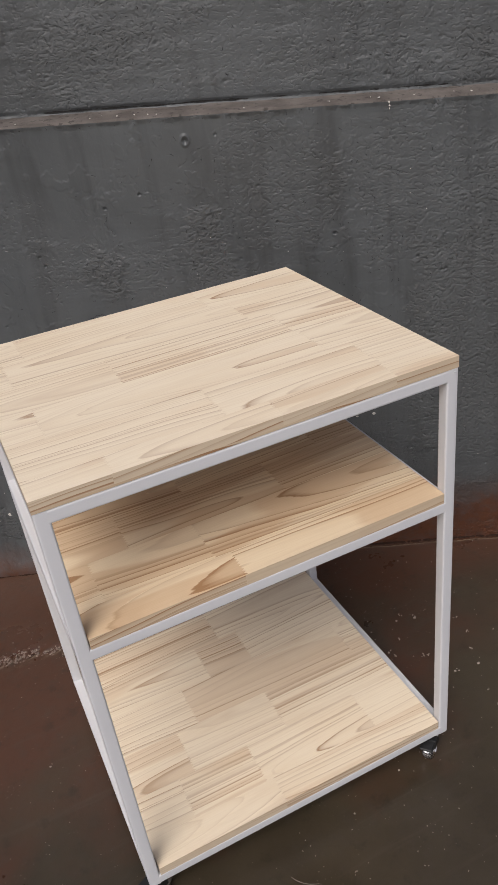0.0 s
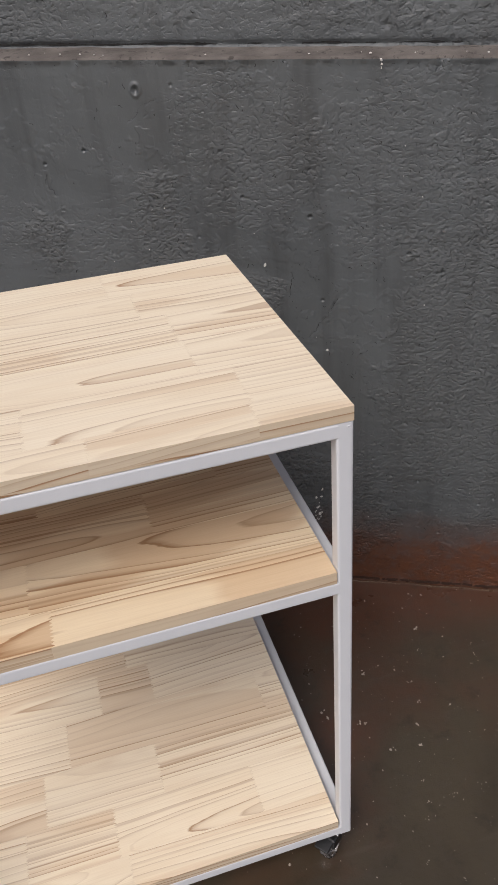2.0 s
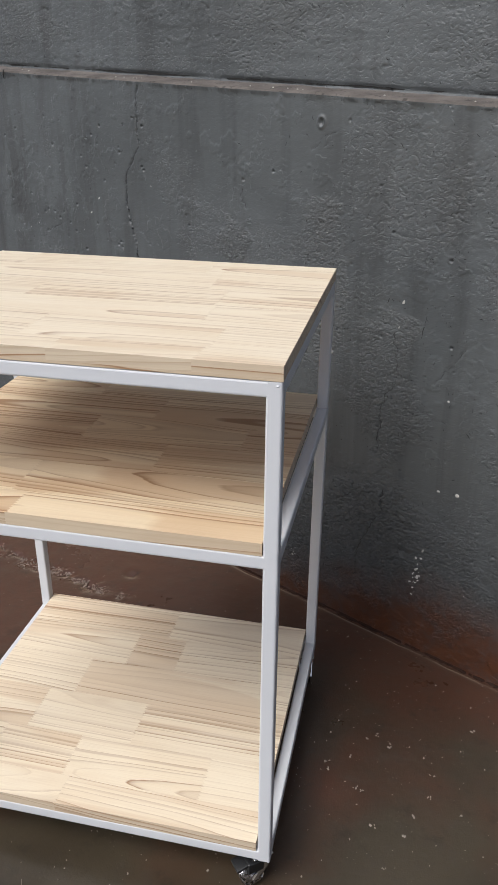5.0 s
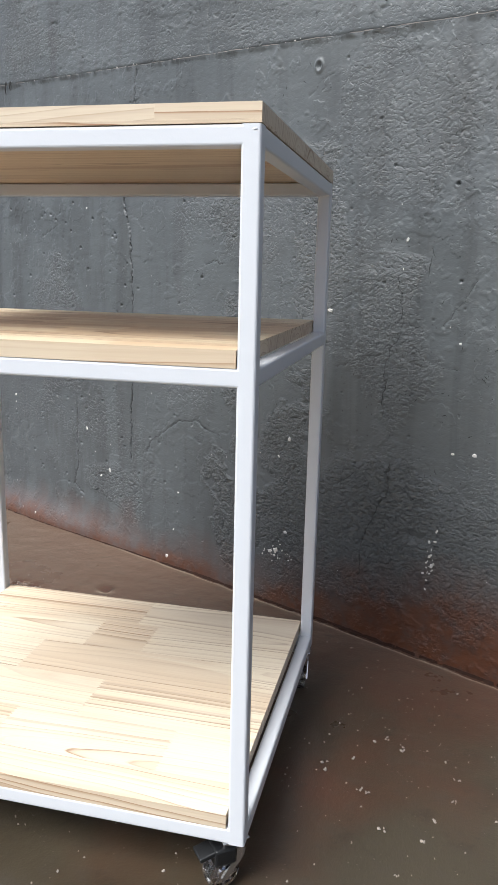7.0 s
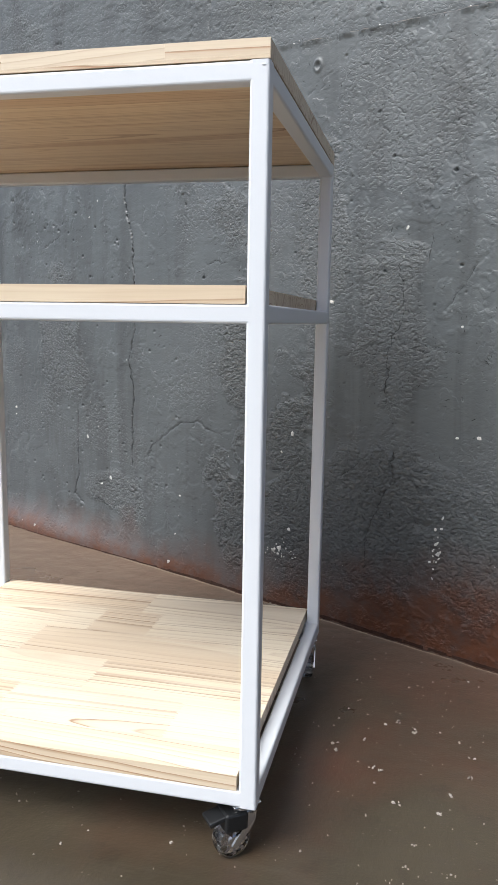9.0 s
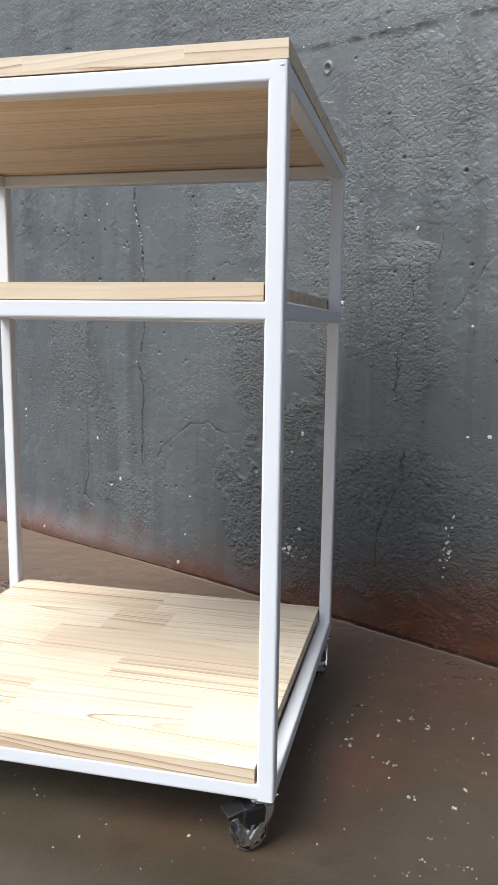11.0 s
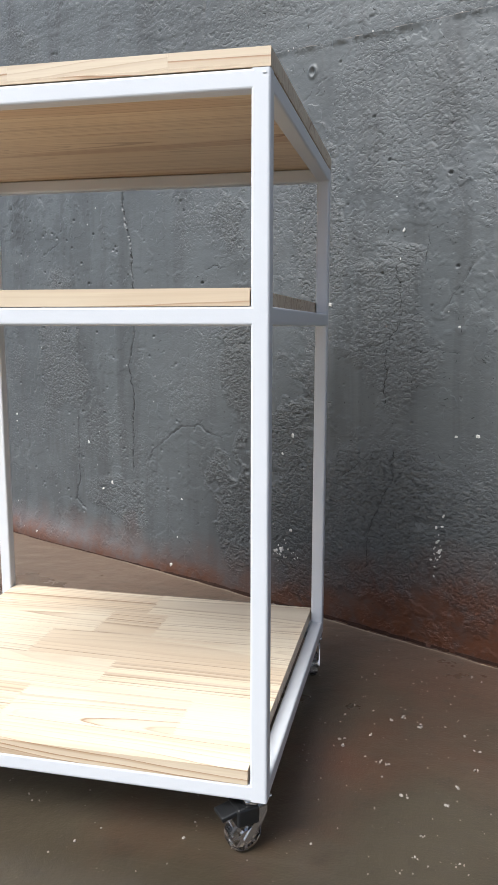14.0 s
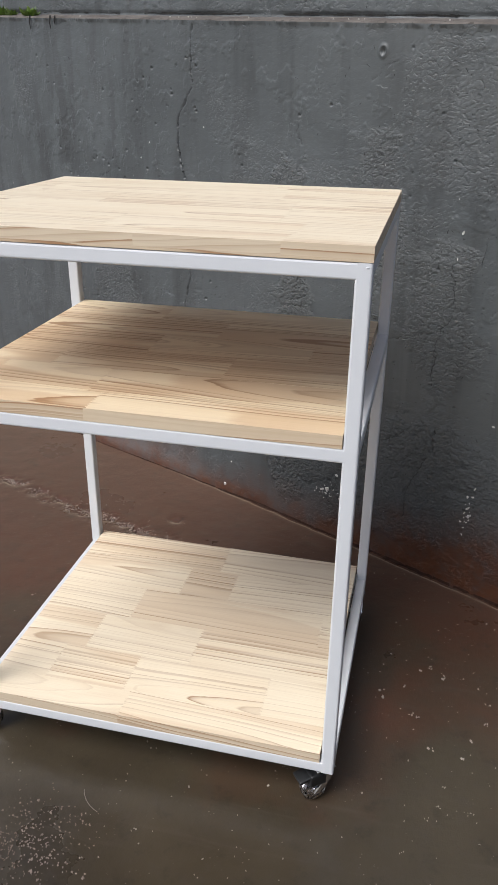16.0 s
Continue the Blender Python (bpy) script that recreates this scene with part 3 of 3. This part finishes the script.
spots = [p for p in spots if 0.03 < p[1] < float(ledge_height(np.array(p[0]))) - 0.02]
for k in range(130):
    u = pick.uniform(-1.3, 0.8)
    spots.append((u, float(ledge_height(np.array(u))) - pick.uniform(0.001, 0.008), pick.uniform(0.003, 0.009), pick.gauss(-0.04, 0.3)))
tagged(part("pits", nicks(spots, lambda u, z: wall_relief(u, z, 0.07), 5), CREVICE, wall, "dark torn pits in the plaster"), kind="stuff")
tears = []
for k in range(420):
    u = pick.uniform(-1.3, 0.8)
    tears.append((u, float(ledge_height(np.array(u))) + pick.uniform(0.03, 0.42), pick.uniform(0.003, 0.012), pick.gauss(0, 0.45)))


def gap_line():
    """A thin, dark, broken strip along the gap between the ledge and the upper plaster."""
    bm = bmesh.new()
    u = np.arange(-1.55, 0.95, 0.004)
    z = ledge_height(u) + 0.0170 + 0.004 * fbm(u, u * 0 + 2.0, 30.0, 4, 0.7)
    wide = np.clip(0.0013 + 0.006 * fbm(u, u * 0 + 6.0, 40.0, 4, 0.7), 0.0001, 0.0024)
    out = upper_relief(u, z) - 0.003
    a = [bm.verts.new(p) for p in on_wall(u, z + wide, out)]
    b = [bm.verts.new(p) for p in on_wall(u, z - wide, out)]
    for k in range(len(a) - 1):
        bm.faces.new((a[k], a[k + 1], b[k + 1], b[k]))
    return bm


tagged(part("gap_strip", gap_line(), CREVICE, upper, "dark gap between ledge and plaster"), kind="stuff")
tagged(part("pits", nicks(tears, upper_relief, 6), CREVICE, upper, "dark torn pits in the plaster"), kind="stuff")


def ledge():
    u = np.concatenate([np.linspace(-7.0, -1.65, 28), np.arange(-1.60, 0.98, 0.004), np.linspace(1.05, 6.0, 28)])
    s = np.linspace(0.0, 1.0, 26)
    uu, ss = np.meshgrid(u, s)
    edge = lip_out(uu) + wall_relief(uu, ledge_height(uu), 0.07) - 0.0035
    zz = ledge_height(uu) + 0.0015 + 0.012 * ss ** 0.7 + 0.003 * fbm(uu, ss * SETBACK, 40.0, 3)
    zz[0] = ledge_height(uu[0]) - 0.006
    out = np.where(ss < 0.001, edge, edge * (1 - ss) - (SETBACK + 0.02) * ss)
    return sheet("ledge", on_wall(uu, zz, out), LEDGE)


tagged(ledge(), "dusty cement ledge along the painted wall", "ledge", kind="structure")

core = bmesh.new()
for u0, u1, z0, z1, o0, o1 in ((-7.0, 6.0, -0.05, 1.08, -0.04, -0.30), (-7.0, 6.0, 1.08, 1.93, -0.13, -0.30)):
    corners = [on_wall(np.array(u), np.array(z), np.array(o)) for o in (o0, o1) for z in (z0, z1) for u in (u0, u1)]
    vs = [core.verts.new(c) for c in corners]
    for f in ((0, 1, 3, 2), (5, 4, 6, 7), (4, 0, 2, 6), (1, 5, 7, 3), (2, 3, 7, 6), (4, 5, 1, 0)):
        core.faces.new([vs[k] for k in f])
tagged(part("wall_core", core, WALL_HIGH), "masonry behind the painted plaster", "wall", kind="structure")


# ---- the floor: one sheet of worn painted concrete ----
BAND = [(0.006, [(-1.2, 0.66), (-0.768, 0.613), (-0.68, 0.597), (-0.579, 0.539), (-0.443, 0.489), (-0.374, 0.48), (-0.268, 0.441), (-0.19, 0.42)])]


def ground():
    far = np.array([1.3, 1.6, 2.0, 3.0, 5.0, 9.0, 18.0, 40.0, 90.0])
    x = np.concatenate([-far[::-1], np.arange(-1.2, 1.2, 0.006), far])
    y = np.concatenate([-far[::-1], np.arange(-1.1, 1.2, 0.006), far])
    xx, yy = np.meshgrid(x, y)
    near = (np.abs(xx) < 1.25) & (np.abs(yy) < 1.25)
    zz = 0.004 * fbm(xx, yy, 2.5, 3) + 0.0012 * fbm(xx, yy, 28.0, 3)
    band = cracked(xx, yy, BAND, 0.022)
    zz = zz - band * (0.9 + 3.0 * fbm(xx, yy, 70.0, 2))
    hole = np.exp(-(((xx + 0.204) / 0.016) ** 2 + ((yy - 0.515) / 0.014) ** 2))
    zz = zz - 0.007 * hole * (1 + fbm(xx, yy, 90.0, 2))
    foot = np.abs((xx - ORIGIN[0]) * INTO[0] + (yy - ORIGIN[1]) * INTO[1] + 0.004)
    zz = zz - 0.007 * np.exp(-((foot / 0.007) ** 2)) * (1 + 1.5 * fbm(xx, yy, 25.0, 3))
    zz = np.where(near, zz, 0.0) - 0.001
    return sheet("ground", np.stack([xx, yy, zz], -1), FLOOR)


tagged(ground(), "worn reddish brown painted concrete floor", "floor", kind="structure")


# ---- the cart ----
RIGHT, LEFT, FRONT, BACK = 0.31, -0.31, -0.26, 0.26
SIDE = 0.02
ROUND = 0.003
FOOT, TOP = 0.0685, 0.855
LEVELS = (FOOT, 0.604, TOP - SIDE)  # undersides of the three rail frames
THICK = 0.0185

cart = tagged(new("serving_cart"), "white steel frame cart with three pine shelves on clear casters", "cart")
cart.location = (0, 0, 0)

for x0 in (LEFT, RIGHT - SIDE):
    for y0 in (FRONT, BACK - SIDE):
        part("leg", tube((x0, y0, FOOT), (x0 + SIDE, y0 + SIDE, TOP), SIDE, ROUND, 2), STEEL, cart, smooth=False)
for z0 in LEVELS:
    for y0 in (FRONT, BACK - SIDE):
        part("rail", tube((LEFT + SIDE - ROUND, y0, z0), (RIGHT - SIDE + ROUND, y0 + SIDE, z0 + SIDE), SIDE, ROUND, 0), STEEL, cart)
    for x0 in (LEFT, RIGHT - SIDE):
        part("rail", tube((x0, FRONT + SIDE - ROUND, z0), (x0 + SIDE, BACK - SIDE + ROUND, z0 + SIDE), SIDE, ROUND, 1), STEEL, cart)


def stave_outline(x0, x1, y0, y1, jag0, jag1):
    """A stave with finger-jointed ends; teeth 5 mm wide and 4 mm deep."""
    count = max(2, round((y1 - y0) / 0.0062))
    step = (y1 - y0) / count
    pts = []
    right = [(x1 + (0.0045 if (k % 2) else 0.0) * jag1, y0 + k * step / 2) for k in range(2 * count + 1)]
    left = [(x0 + (0.0045 if (k % 2) else 0.0) * jag0, y0 + k * step / 2) for k in range(2 * count + 1)]
    for p in right:
        pts.append(p)
    for p in reversed(left):
        pts.append(p)
    if not jag1:
        pts = [(x1, y0), (x1, y1)] + list(reversed(left))
    if not jag0:
        pts = (right if jag1 else [(x1, y0), (x1, y1)]) + [(x0, y1), (x0, y0)]
    return pts


def board(name, x0, x1, z0, rows, label, lit_pale=0.0, back=0.0):
    """A glued pine panel: rows of finger-jointed staves round a thin core; back is the thickness of an underside layer
    with warm bounced light put into its colour.
    """
    core_ob = part(name, box(x0 + 0.002, x1 - 0.002, FRONT + 0.002, BACK - 0.002, z0 + 0.004, z0 + THICK - 0.004), GLUE, cart, label)
    y0 = FRONT
    for y1, joints, *looks in rows:
        ends = [x0, *joints, x1]
        for k in range(len(ends) - 1):
            a, b = ends[k], ends[k + 1]
            cx, cy = (a + b) / 2, (y0 + y1) / 2
            out = stave_outline(a - cx + (0.0001 if k else 0), b - cx - (0.0001 if k < len(ends) - 2 else 0), y0 - cy + 0.00006, y1 - cy - 0.00006, k > 0, k < len(ends) - 2)
            redness, grain = looks[k]
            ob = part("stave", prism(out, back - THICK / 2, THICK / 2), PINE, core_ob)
            ob.location = (cx, cy, z0 + THICK / 2)
            ob.color = (redness, grain, lit_pale, 1)
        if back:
            under = part("back_stave", box(x0, x1, y0 + 0.0001, y1 - 0.0001, -THICK / 2, back - THICK / 2 - 0.0001), PINE, core_ob, "underside of the pine panel, tinted for warm bounced light")
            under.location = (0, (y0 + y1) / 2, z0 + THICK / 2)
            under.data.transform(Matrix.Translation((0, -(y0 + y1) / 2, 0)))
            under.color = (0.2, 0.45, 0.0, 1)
        y0 = y1
    return core_ob


# rows of staves: back edge, joints, and each stave's redness and strength of grain
board("bottom_shelf", LEFT + SIDE + 0.0025, RIGHT - SIDE - 0.0025, FOOT + SIDE, [
    (-0.205, [-0.044], (0.0, 0.3), (0.5, 0.6)),
    (-0.118, [-0.2, -0.058, 0.178], (0.1, 1.0), (0.55, 0.4), (0.0, 0.5), (0.45, 0.3)),
    (-0.02, [-0.165, 0.03], (0.4, 0.4), (0.1, 0.3), (0.5, 0.9)),
    (0.075, [-0.118, 0.242], (0.1, 0.9), (0.65, 0.9), (0.5, 0.5)),
    (0.168, [-0.05, 0.05], (0.2, 0.8), (0.65, 0.9), (0.2, 0.9)),
    (BACK, [0.01], (0.2, 0.7), (0.3, 0.5))], "bottom pine panel of jointed staves", 0.62)
board("middle_shelf", LEFT + SIDE + 0.001, RIGHT - SIDE - 0.001, LEVELS[1] + SIDE, [
    (-0.200, [-0.057], (0.5, 0.8), (0.4, 1.0)),
    (-0.105, [-0.25, -0.080], (0.6, 0.5), (0.4, 0.9), (0.3, 0.9)),
    (-0.012, [-0.183, 0.088], (0.5, 0.9), (0.3, 0.6), (0.7, 0.8)),
    (0.082, [-0.06, 0.2], (0.7, 1.0), (0.6, 0.8), (0.5, 0.8)),
    (0.174, [0.03], (0.3, 0.9), (0.6, 1.0)),
    (BACK, [-0.1], (0.4, 0.8), (0.3, 0.9))], "middle pine panel of jointed staves", 0.15)
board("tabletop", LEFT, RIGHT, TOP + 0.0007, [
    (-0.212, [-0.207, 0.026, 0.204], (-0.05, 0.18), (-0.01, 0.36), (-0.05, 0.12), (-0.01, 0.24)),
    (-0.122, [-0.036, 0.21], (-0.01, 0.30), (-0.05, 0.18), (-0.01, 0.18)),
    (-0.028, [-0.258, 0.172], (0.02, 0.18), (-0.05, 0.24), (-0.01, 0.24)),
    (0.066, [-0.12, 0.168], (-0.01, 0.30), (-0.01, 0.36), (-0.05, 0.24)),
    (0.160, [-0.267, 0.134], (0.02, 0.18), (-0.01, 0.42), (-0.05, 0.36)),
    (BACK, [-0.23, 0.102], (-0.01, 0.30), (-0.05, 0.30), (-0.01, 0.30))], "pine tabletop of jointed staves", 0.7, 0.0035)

bead = bmesh.new()
bmesh.ops.create_icosphere(bead, subdivisions=2, radius=0.0016, matrix=Matrix.Translation((RIGHT - 0.006, FRONT, TOP - 0.005)) @ Matrix.Diagonal((1.5, 0.5, 0.8, 1)))
part("weld_bead", bead, STEEL, cart, smooth=True)

CASTER_HEIGHT = FOOT


def caster(x, y, turn, brake):
    """A small swivel caster with a clear wheel; turn is the heading of its axle in degrees."""
    hold = part("caster", box(-0.017, 0.017, -0.017, 0.017, CASTER_HEIGHT - 0.003, CASTER_HEIGHT - 0.0004, 0.0008), ZINC, cart, "clear wheeled swivel caster")
    hold.matrix_basis = pose(x, y, 0, 0, 0, turn)
    part("swivel_ring", turned([(0.012, 0.057), (0.0145, 0.06), (0.0145, 0.065), (0.011, 0.0672)], 24, Matrix()), ZINC, hold)
    r = 0.0215
    axle = Matrix.Translation((0, -0.013, r)) @ Matrix.Rotation(radians(90), 4, "Y")
    tread = turned([(0.008, -0.0105), (r - 0.004, -0.0105), (r - 0.001, -0.0075), (r, -0.003), (r, 0.003), (r - 0.001, 0.0075), (r - 0.004, 0.0105), (0.008, 0.0105)], 32, axle)
    part("wheel", tread, CLEAR, hold, "clear plastic wheel")
    hub = turned([(0.0075, -0.012), (0.0075, 0.012)], 16, axle)
    for k in range(8):
        spoke = box(-0.002, 0.002, 0.006, r - 0.005, -0.009, 0.009)
        spoke.transform(axle @ Matrix.Rotation(2 * math.pi * k / 8, 4, "Z"))
        me = bpy.data.meshes.new("spoke")
        spoke.to_mesh(me)
        spoke.free()
        hub.from_mesh(me)
        bpy.data.meshes.remove(me)
    part("hub", hub, ZINC, hold)
    for sx in (-1, 1):
        cheek = prism([(-0.017, r - 0.003), (-0.009, r - 0.004), (0.009, 0.040), (0.012, 0.047), (0.012, 0.057), (0.002, 0.057), (0.002, 0.046)], 0.0, 0.0018)
        cheek.transform(Matrix.Translation((sx * 0.0128 - 0.0009, 0, 0)) @ Matrix(((0, 0, 1, 0), (1, 0, 0, 0), (0, 1, 0, 0), (0, 0, 0, 1))))
        part("fork_cheek", cheek, ZINC, hold)
    part("crown", box(-0.0137, 0.0137, -0.013, 0.012, 0.0535, 0.0575, 0.001), ZINC, hold)
    if brake:
        pedal = box(-0.0125, 0.0125, -0.045, -0.014, -0.003, 0.003, 0.0016)
        pedal.transform(Matrix.Translation((0, 0, 0.059)) @ Matrix.Rotation(radians(12), 4, "X"))
        part("brake_pedal", pedal, BLACK, hold, "black plastic brake pedal")
        shoe = box(-0.0152, 0.0152, -0.026, 0.002, 0.036, 0.0585, 0.003)
        part("brake_housing", shoe, BLACK, hold)
    return hold


caster(RIGHT - 0.021, FRONT + 0.022, -52, True)
caster(LEFT + 0.027, FRONT + 0.026, -75, True)
caster(RIGHT - 0.016, BACK - 0.026, 6, False)
caster(LEFT + 0.027, BACK - 0.026, 20, False)


# ---- loose and broken bits ----
def flake(bm, place, right, ahead, normal, size, rnd):
    """An irregular little chip lying on a surface."""
    k = rnd.randint(5, 7)
    stretch, turn = rnd.uniform(0.3, 0.9), rnd.uniform(0, 6.28)
    base, top = [], []
    for j in range(k):
        a = 2 * math.pi * j / k
        r = size * rnd.uniform(0.6, 1.1)
        p, q = r * math.cos(a), r * stretch * math.sin(a)
        p, q = p * math.cos(turn) - q * math.sin(turn), p * math.sin(turn) + q * math.cos(turn)
        base.append(bm.verts.new(place + right * p + ahead * q - normal * 0.001))
        top.append(bm.verts.new(place + right * p * 0.75 + ahead * q * 0.75 + normal * min(0.0018, size * rnd.uniform(0.12, 0.4))))
    bm.faces.new(top)
    for j in range(k):
        bm.faces.new((base[j], base[(j + 1) % k], top[(j + 1) % k], top[j]))


# bare spots: u, z, half width in millimetres
WALL_CHIPS = [(0.208, 0.779, 6), (0.203, 0.728, 3), (0.048, 0.647, 7), (0.324, 0.603, 3), (0.308, 0.256, 5), (0.294, 0.232, 4), (0.306, 0.235, 4), (0.299, 0.206, 8),
              (0.302, 0.186, 7), (0.286, 0.168, 4), (0.294, 0.156, 3), (0.293, 0.137, 3), (0.326, 0.406, 4), (0.367, 0.41, 5), (-0.038, 0.376, 6), (-0.065, 0.334, 5),
              (-0.041, 0.169, 7), (-0.081, 0.117, 8), (-0.066, 0.123, 8), (-1.039, 0.349, 6), (-1.04, 0.328, 4), (-0.713, 0.298, 7), (-0.621, 0.199, 7), (-0.658, 0.177, 6),
              (-0.369, 0.19, 4), (-0.215, 0.306, 2), (-0.403, 0.02, 6), (-0.925, 0.02, 5), (-0.384, 0.093, 3), (-0.693, 0.86, 4), (-0.661, 0.897, 3)]
rnd = random.Random(3)
chips = bmesh.new()
for k in range(26):
    WALL_CHIPS.append((rnd.gauss(-0.065, 0.02), rnd.gauss(0.115, 0.009), rnd.uniform(1.2, 3.6)))
for k in range(16):
    WALL_CHIPS.append((rnd.gauss(0.300, 0.006), rnd.gauss(0.195, 0.028), rnd.uniform(1.2, 3.2)))
for k in range(60):
    WALL_CHIPS.append((rnd.uniform(-1.3, 0.7), rnd.uniform(0.02, 1.0), rnd.uniform(0.8, 1.8)))
for u, z, mm in WALL_CHIPS:
    out = float(wall_relief(np.array([u]), np.array([z]), 0.10)[0])
    p = Vector(on_wall(np.array(u), np.array(z), np.array(out + 0.0006)))
    flake(chips, p, Vector(ALONG), Vector(UP), -Vector(INTO), mm * 0.001, rnd)
for k in range(40):
    u = rnd.uniform(-1.2, 0.8)
    p = Vector(on_wall(np.array(u), np.array(float(ledge_height(np.array(u))) + 0.007), np.array(-rnd.uniform(0.005, 0.05))))
    flake(chips, p, Vector(ALONG), Vector(INTO), Vector(UP), rnd.uniform(0.0008, 0.003), rnd)
for du, dz, mm in ((0, 0, 3.5), (0.001, -0.006, 3), (0.0005, -0.012, 2.4)):
    p = Vector(on_wall(np.array(0.417 + du), np.array(1.121 + dz), np.array(0.004)))
    flake(chips, p, Vector(ALONG), Vector(UP), -Vector(INTO), mm * 0.001, rnd)
tagged(part("plaster_chips", chips, CHIP, wall, "pale bare spots where paint has chipped"), kind="stuff")

crumbs = bmesh.new()
axes = (Vector((1, 0, 0)), Vector((0, 1, 0)), Vector((0, 0, 1)))
CRUMB_SPOTS = [(0.441, 0.092), (0.457, 0.105), (0.483, 0.079), (0.426, -0.028), (0.437, -0.034), (0.463, -0.102), (0.567, 0.026), (0.557, -0.022), (0.531, -0.068), (0.517, -0.114), (0.485, -0.179), (0.474, -0.219), (0.46, -0.247), (0.525, -0.22), (0.422, -0.314), (0.469, -0.356), (0.372, 0.004), (0.367, 0.018), (0.636, 0.154), (0.022, -0.375), (-0.408, 0.13)]
for x, y in CRUMB_SPOTS:
    for k in range(3):
        flake(crumbs, Vector((x + rnd.gauss(0, 0.0028), y + rnd.gauss(0, 0.0022), 0)), *axes, rnd.uniform(0.0016, 0.0036) * (1.0 if y > -0.15 else 0.55), rnd)
for k in range(1100):
    x, y = rnd.uniform(-1.1, 0.95), rnd.uniform(-0.6, 0.6)
    if y > 0.42 - 0.505 * (x - 0.42):
        continue
    flake(crumbs, Vector((x, y, 0)), *axes, rnd.uniform(0.0006, 0.0018) * (1.7 if rnd.random() < 0.12 else 1), rnd)
tagged(part("floor_crumbs", crumbs, CRUMB), "pale paint flakes and mortar crumbs on the floor", "debris", kind="stuff")

rubble = bmesh.new()
for k in range(420):
    x, y = rnd.gauss(-0.125, 0.045), rnd.gauss(-0.43, 0.04)
    flake(rubble, Vector((x, y, 0)), *axes, rnd.uniform(0.0007, 0.0022) * (1.9 if rnd.random() < 0.12 else 1), rnd)
run = BAND[0][1]
for k in range(700):
    j = rnd.randrange(1, len(run) - 1)
    t = rnd.random()
    x = run[j][0] * (1 - t) + run[j + 1][0] * t + rnd.gauss(0, 0.011)
    y = run[j][1] * (1 - t) + run[j + 1][1] * t + rnd.gauss(0, 0.011)
    flake(rubble, Vector((x, y, -0.003)), *axes, rnd.uniform(0.0012, 0.0045), rnd)
tagged(part("floor_rubble", rubble, RUBBLE), "pinkish mortar rubble crumbled along a break in the floor", "debris", kind="stuff")


def thread():
    cu = bpy.data.curves.new("thread", "CURVE")
    cu.dimensions, cu.bevel_depth, cu.bevel_resolution = "3D", 0.0006, 1
    sp = cu.splines.new("NURBS")
    pts = [(-0.080, -0.325), (-0.074, -0.340), (-0.062, -0.352), (-0.043, -0.359)]
    sp.points.add(len(pts) - 1)
    for p, (x, y) in zip(sp.points, pts):
        p.co = (x, y, 0.001, 1)
    sp.use_endpoint_u = True
    cu.materials.append(THREAD)
    return tagged(new("thread", cu), "short pale thread lying on the floor", "thread")


thread()


def weed(u, size, count, seed):
    """A tuft of small leaves growing out of the ledge."""
    r = random.Random(seed)
    p = Vector(on_wall(np.array(u), np.array(float(ledge_height(np.array(u))) + 0.005), np.array(-0.03)))
    bm = bmesh.new()
    for k in range(count):
        a, tilt = r.uniform(0, 6.28), r.uniform(0.2, 1.1)
        length, wide = size * r.uniform(0.5, 1.0), size * r.uniform(0.07, 0.13)
        d = Vector((math.cos(a) * math.sin(tilt), math.sin(a) * math.sin(tilt), math.cos(tilt)))
        s = d.cross(Vector((0, 0, 1))).normalized() * wide
        root = Vector((r.gauss(0, size * 0.15), r.gauss(0, size * 0.15), -0.004))
        mid, tip = root + d * length * 0.55, root + d * length + Vector((0, 0, -length * 0.15))
        v = [bm.verts.new(q) for q in (root, mid - s, tip, mid + s)]
        bm.faces.new((v[0], v[1], v[2]))
        bm.faces.new((v[0], v[2], v[3]))
    ob = part("weed", bm, LEAF)
    ob.location = p
    return tagged(ob, "small green weed growing on the cement ledge", "weed", "weeds on the ledge")


weed(-1.285, 0.04, 90, 1)
weed(-1.235, 0.03, 60, 2)
weed(-1.146, 0.038, 90, 3)
for u, drop in ((-1.106, 0.028), (-1.018, 0.026), (-0.998, 0.016)):
    bm = bmesh.new()
    zt = float(ledge_height(np.array(u)))
    pts = [(0.0025, 0.002, 0.006), (0.0022, 0.0055, -0.4 * drop), (0.001, 0.0035, -drop)]
    loops = []
    for w, o, dz in pts:
        loops.append([bm.verts.new(on_wall(np.array(u + s * w), np.array(zt + dz), np.array(o + q * w))) for s, q in ((-1, 0), (0, 1), (1, 0), (0, -1))])
    for a, b in zip(loops, loops[1:]):
        for k in range(4):
            bm.faces.new((a[k], a[(k + 1) % 4], b[(k + 1) % 4], b[k]))
    tagged(part("hanging_root", bm, ROOT), "thin black root hanging over the ledge", "root", "roots over the ledge")
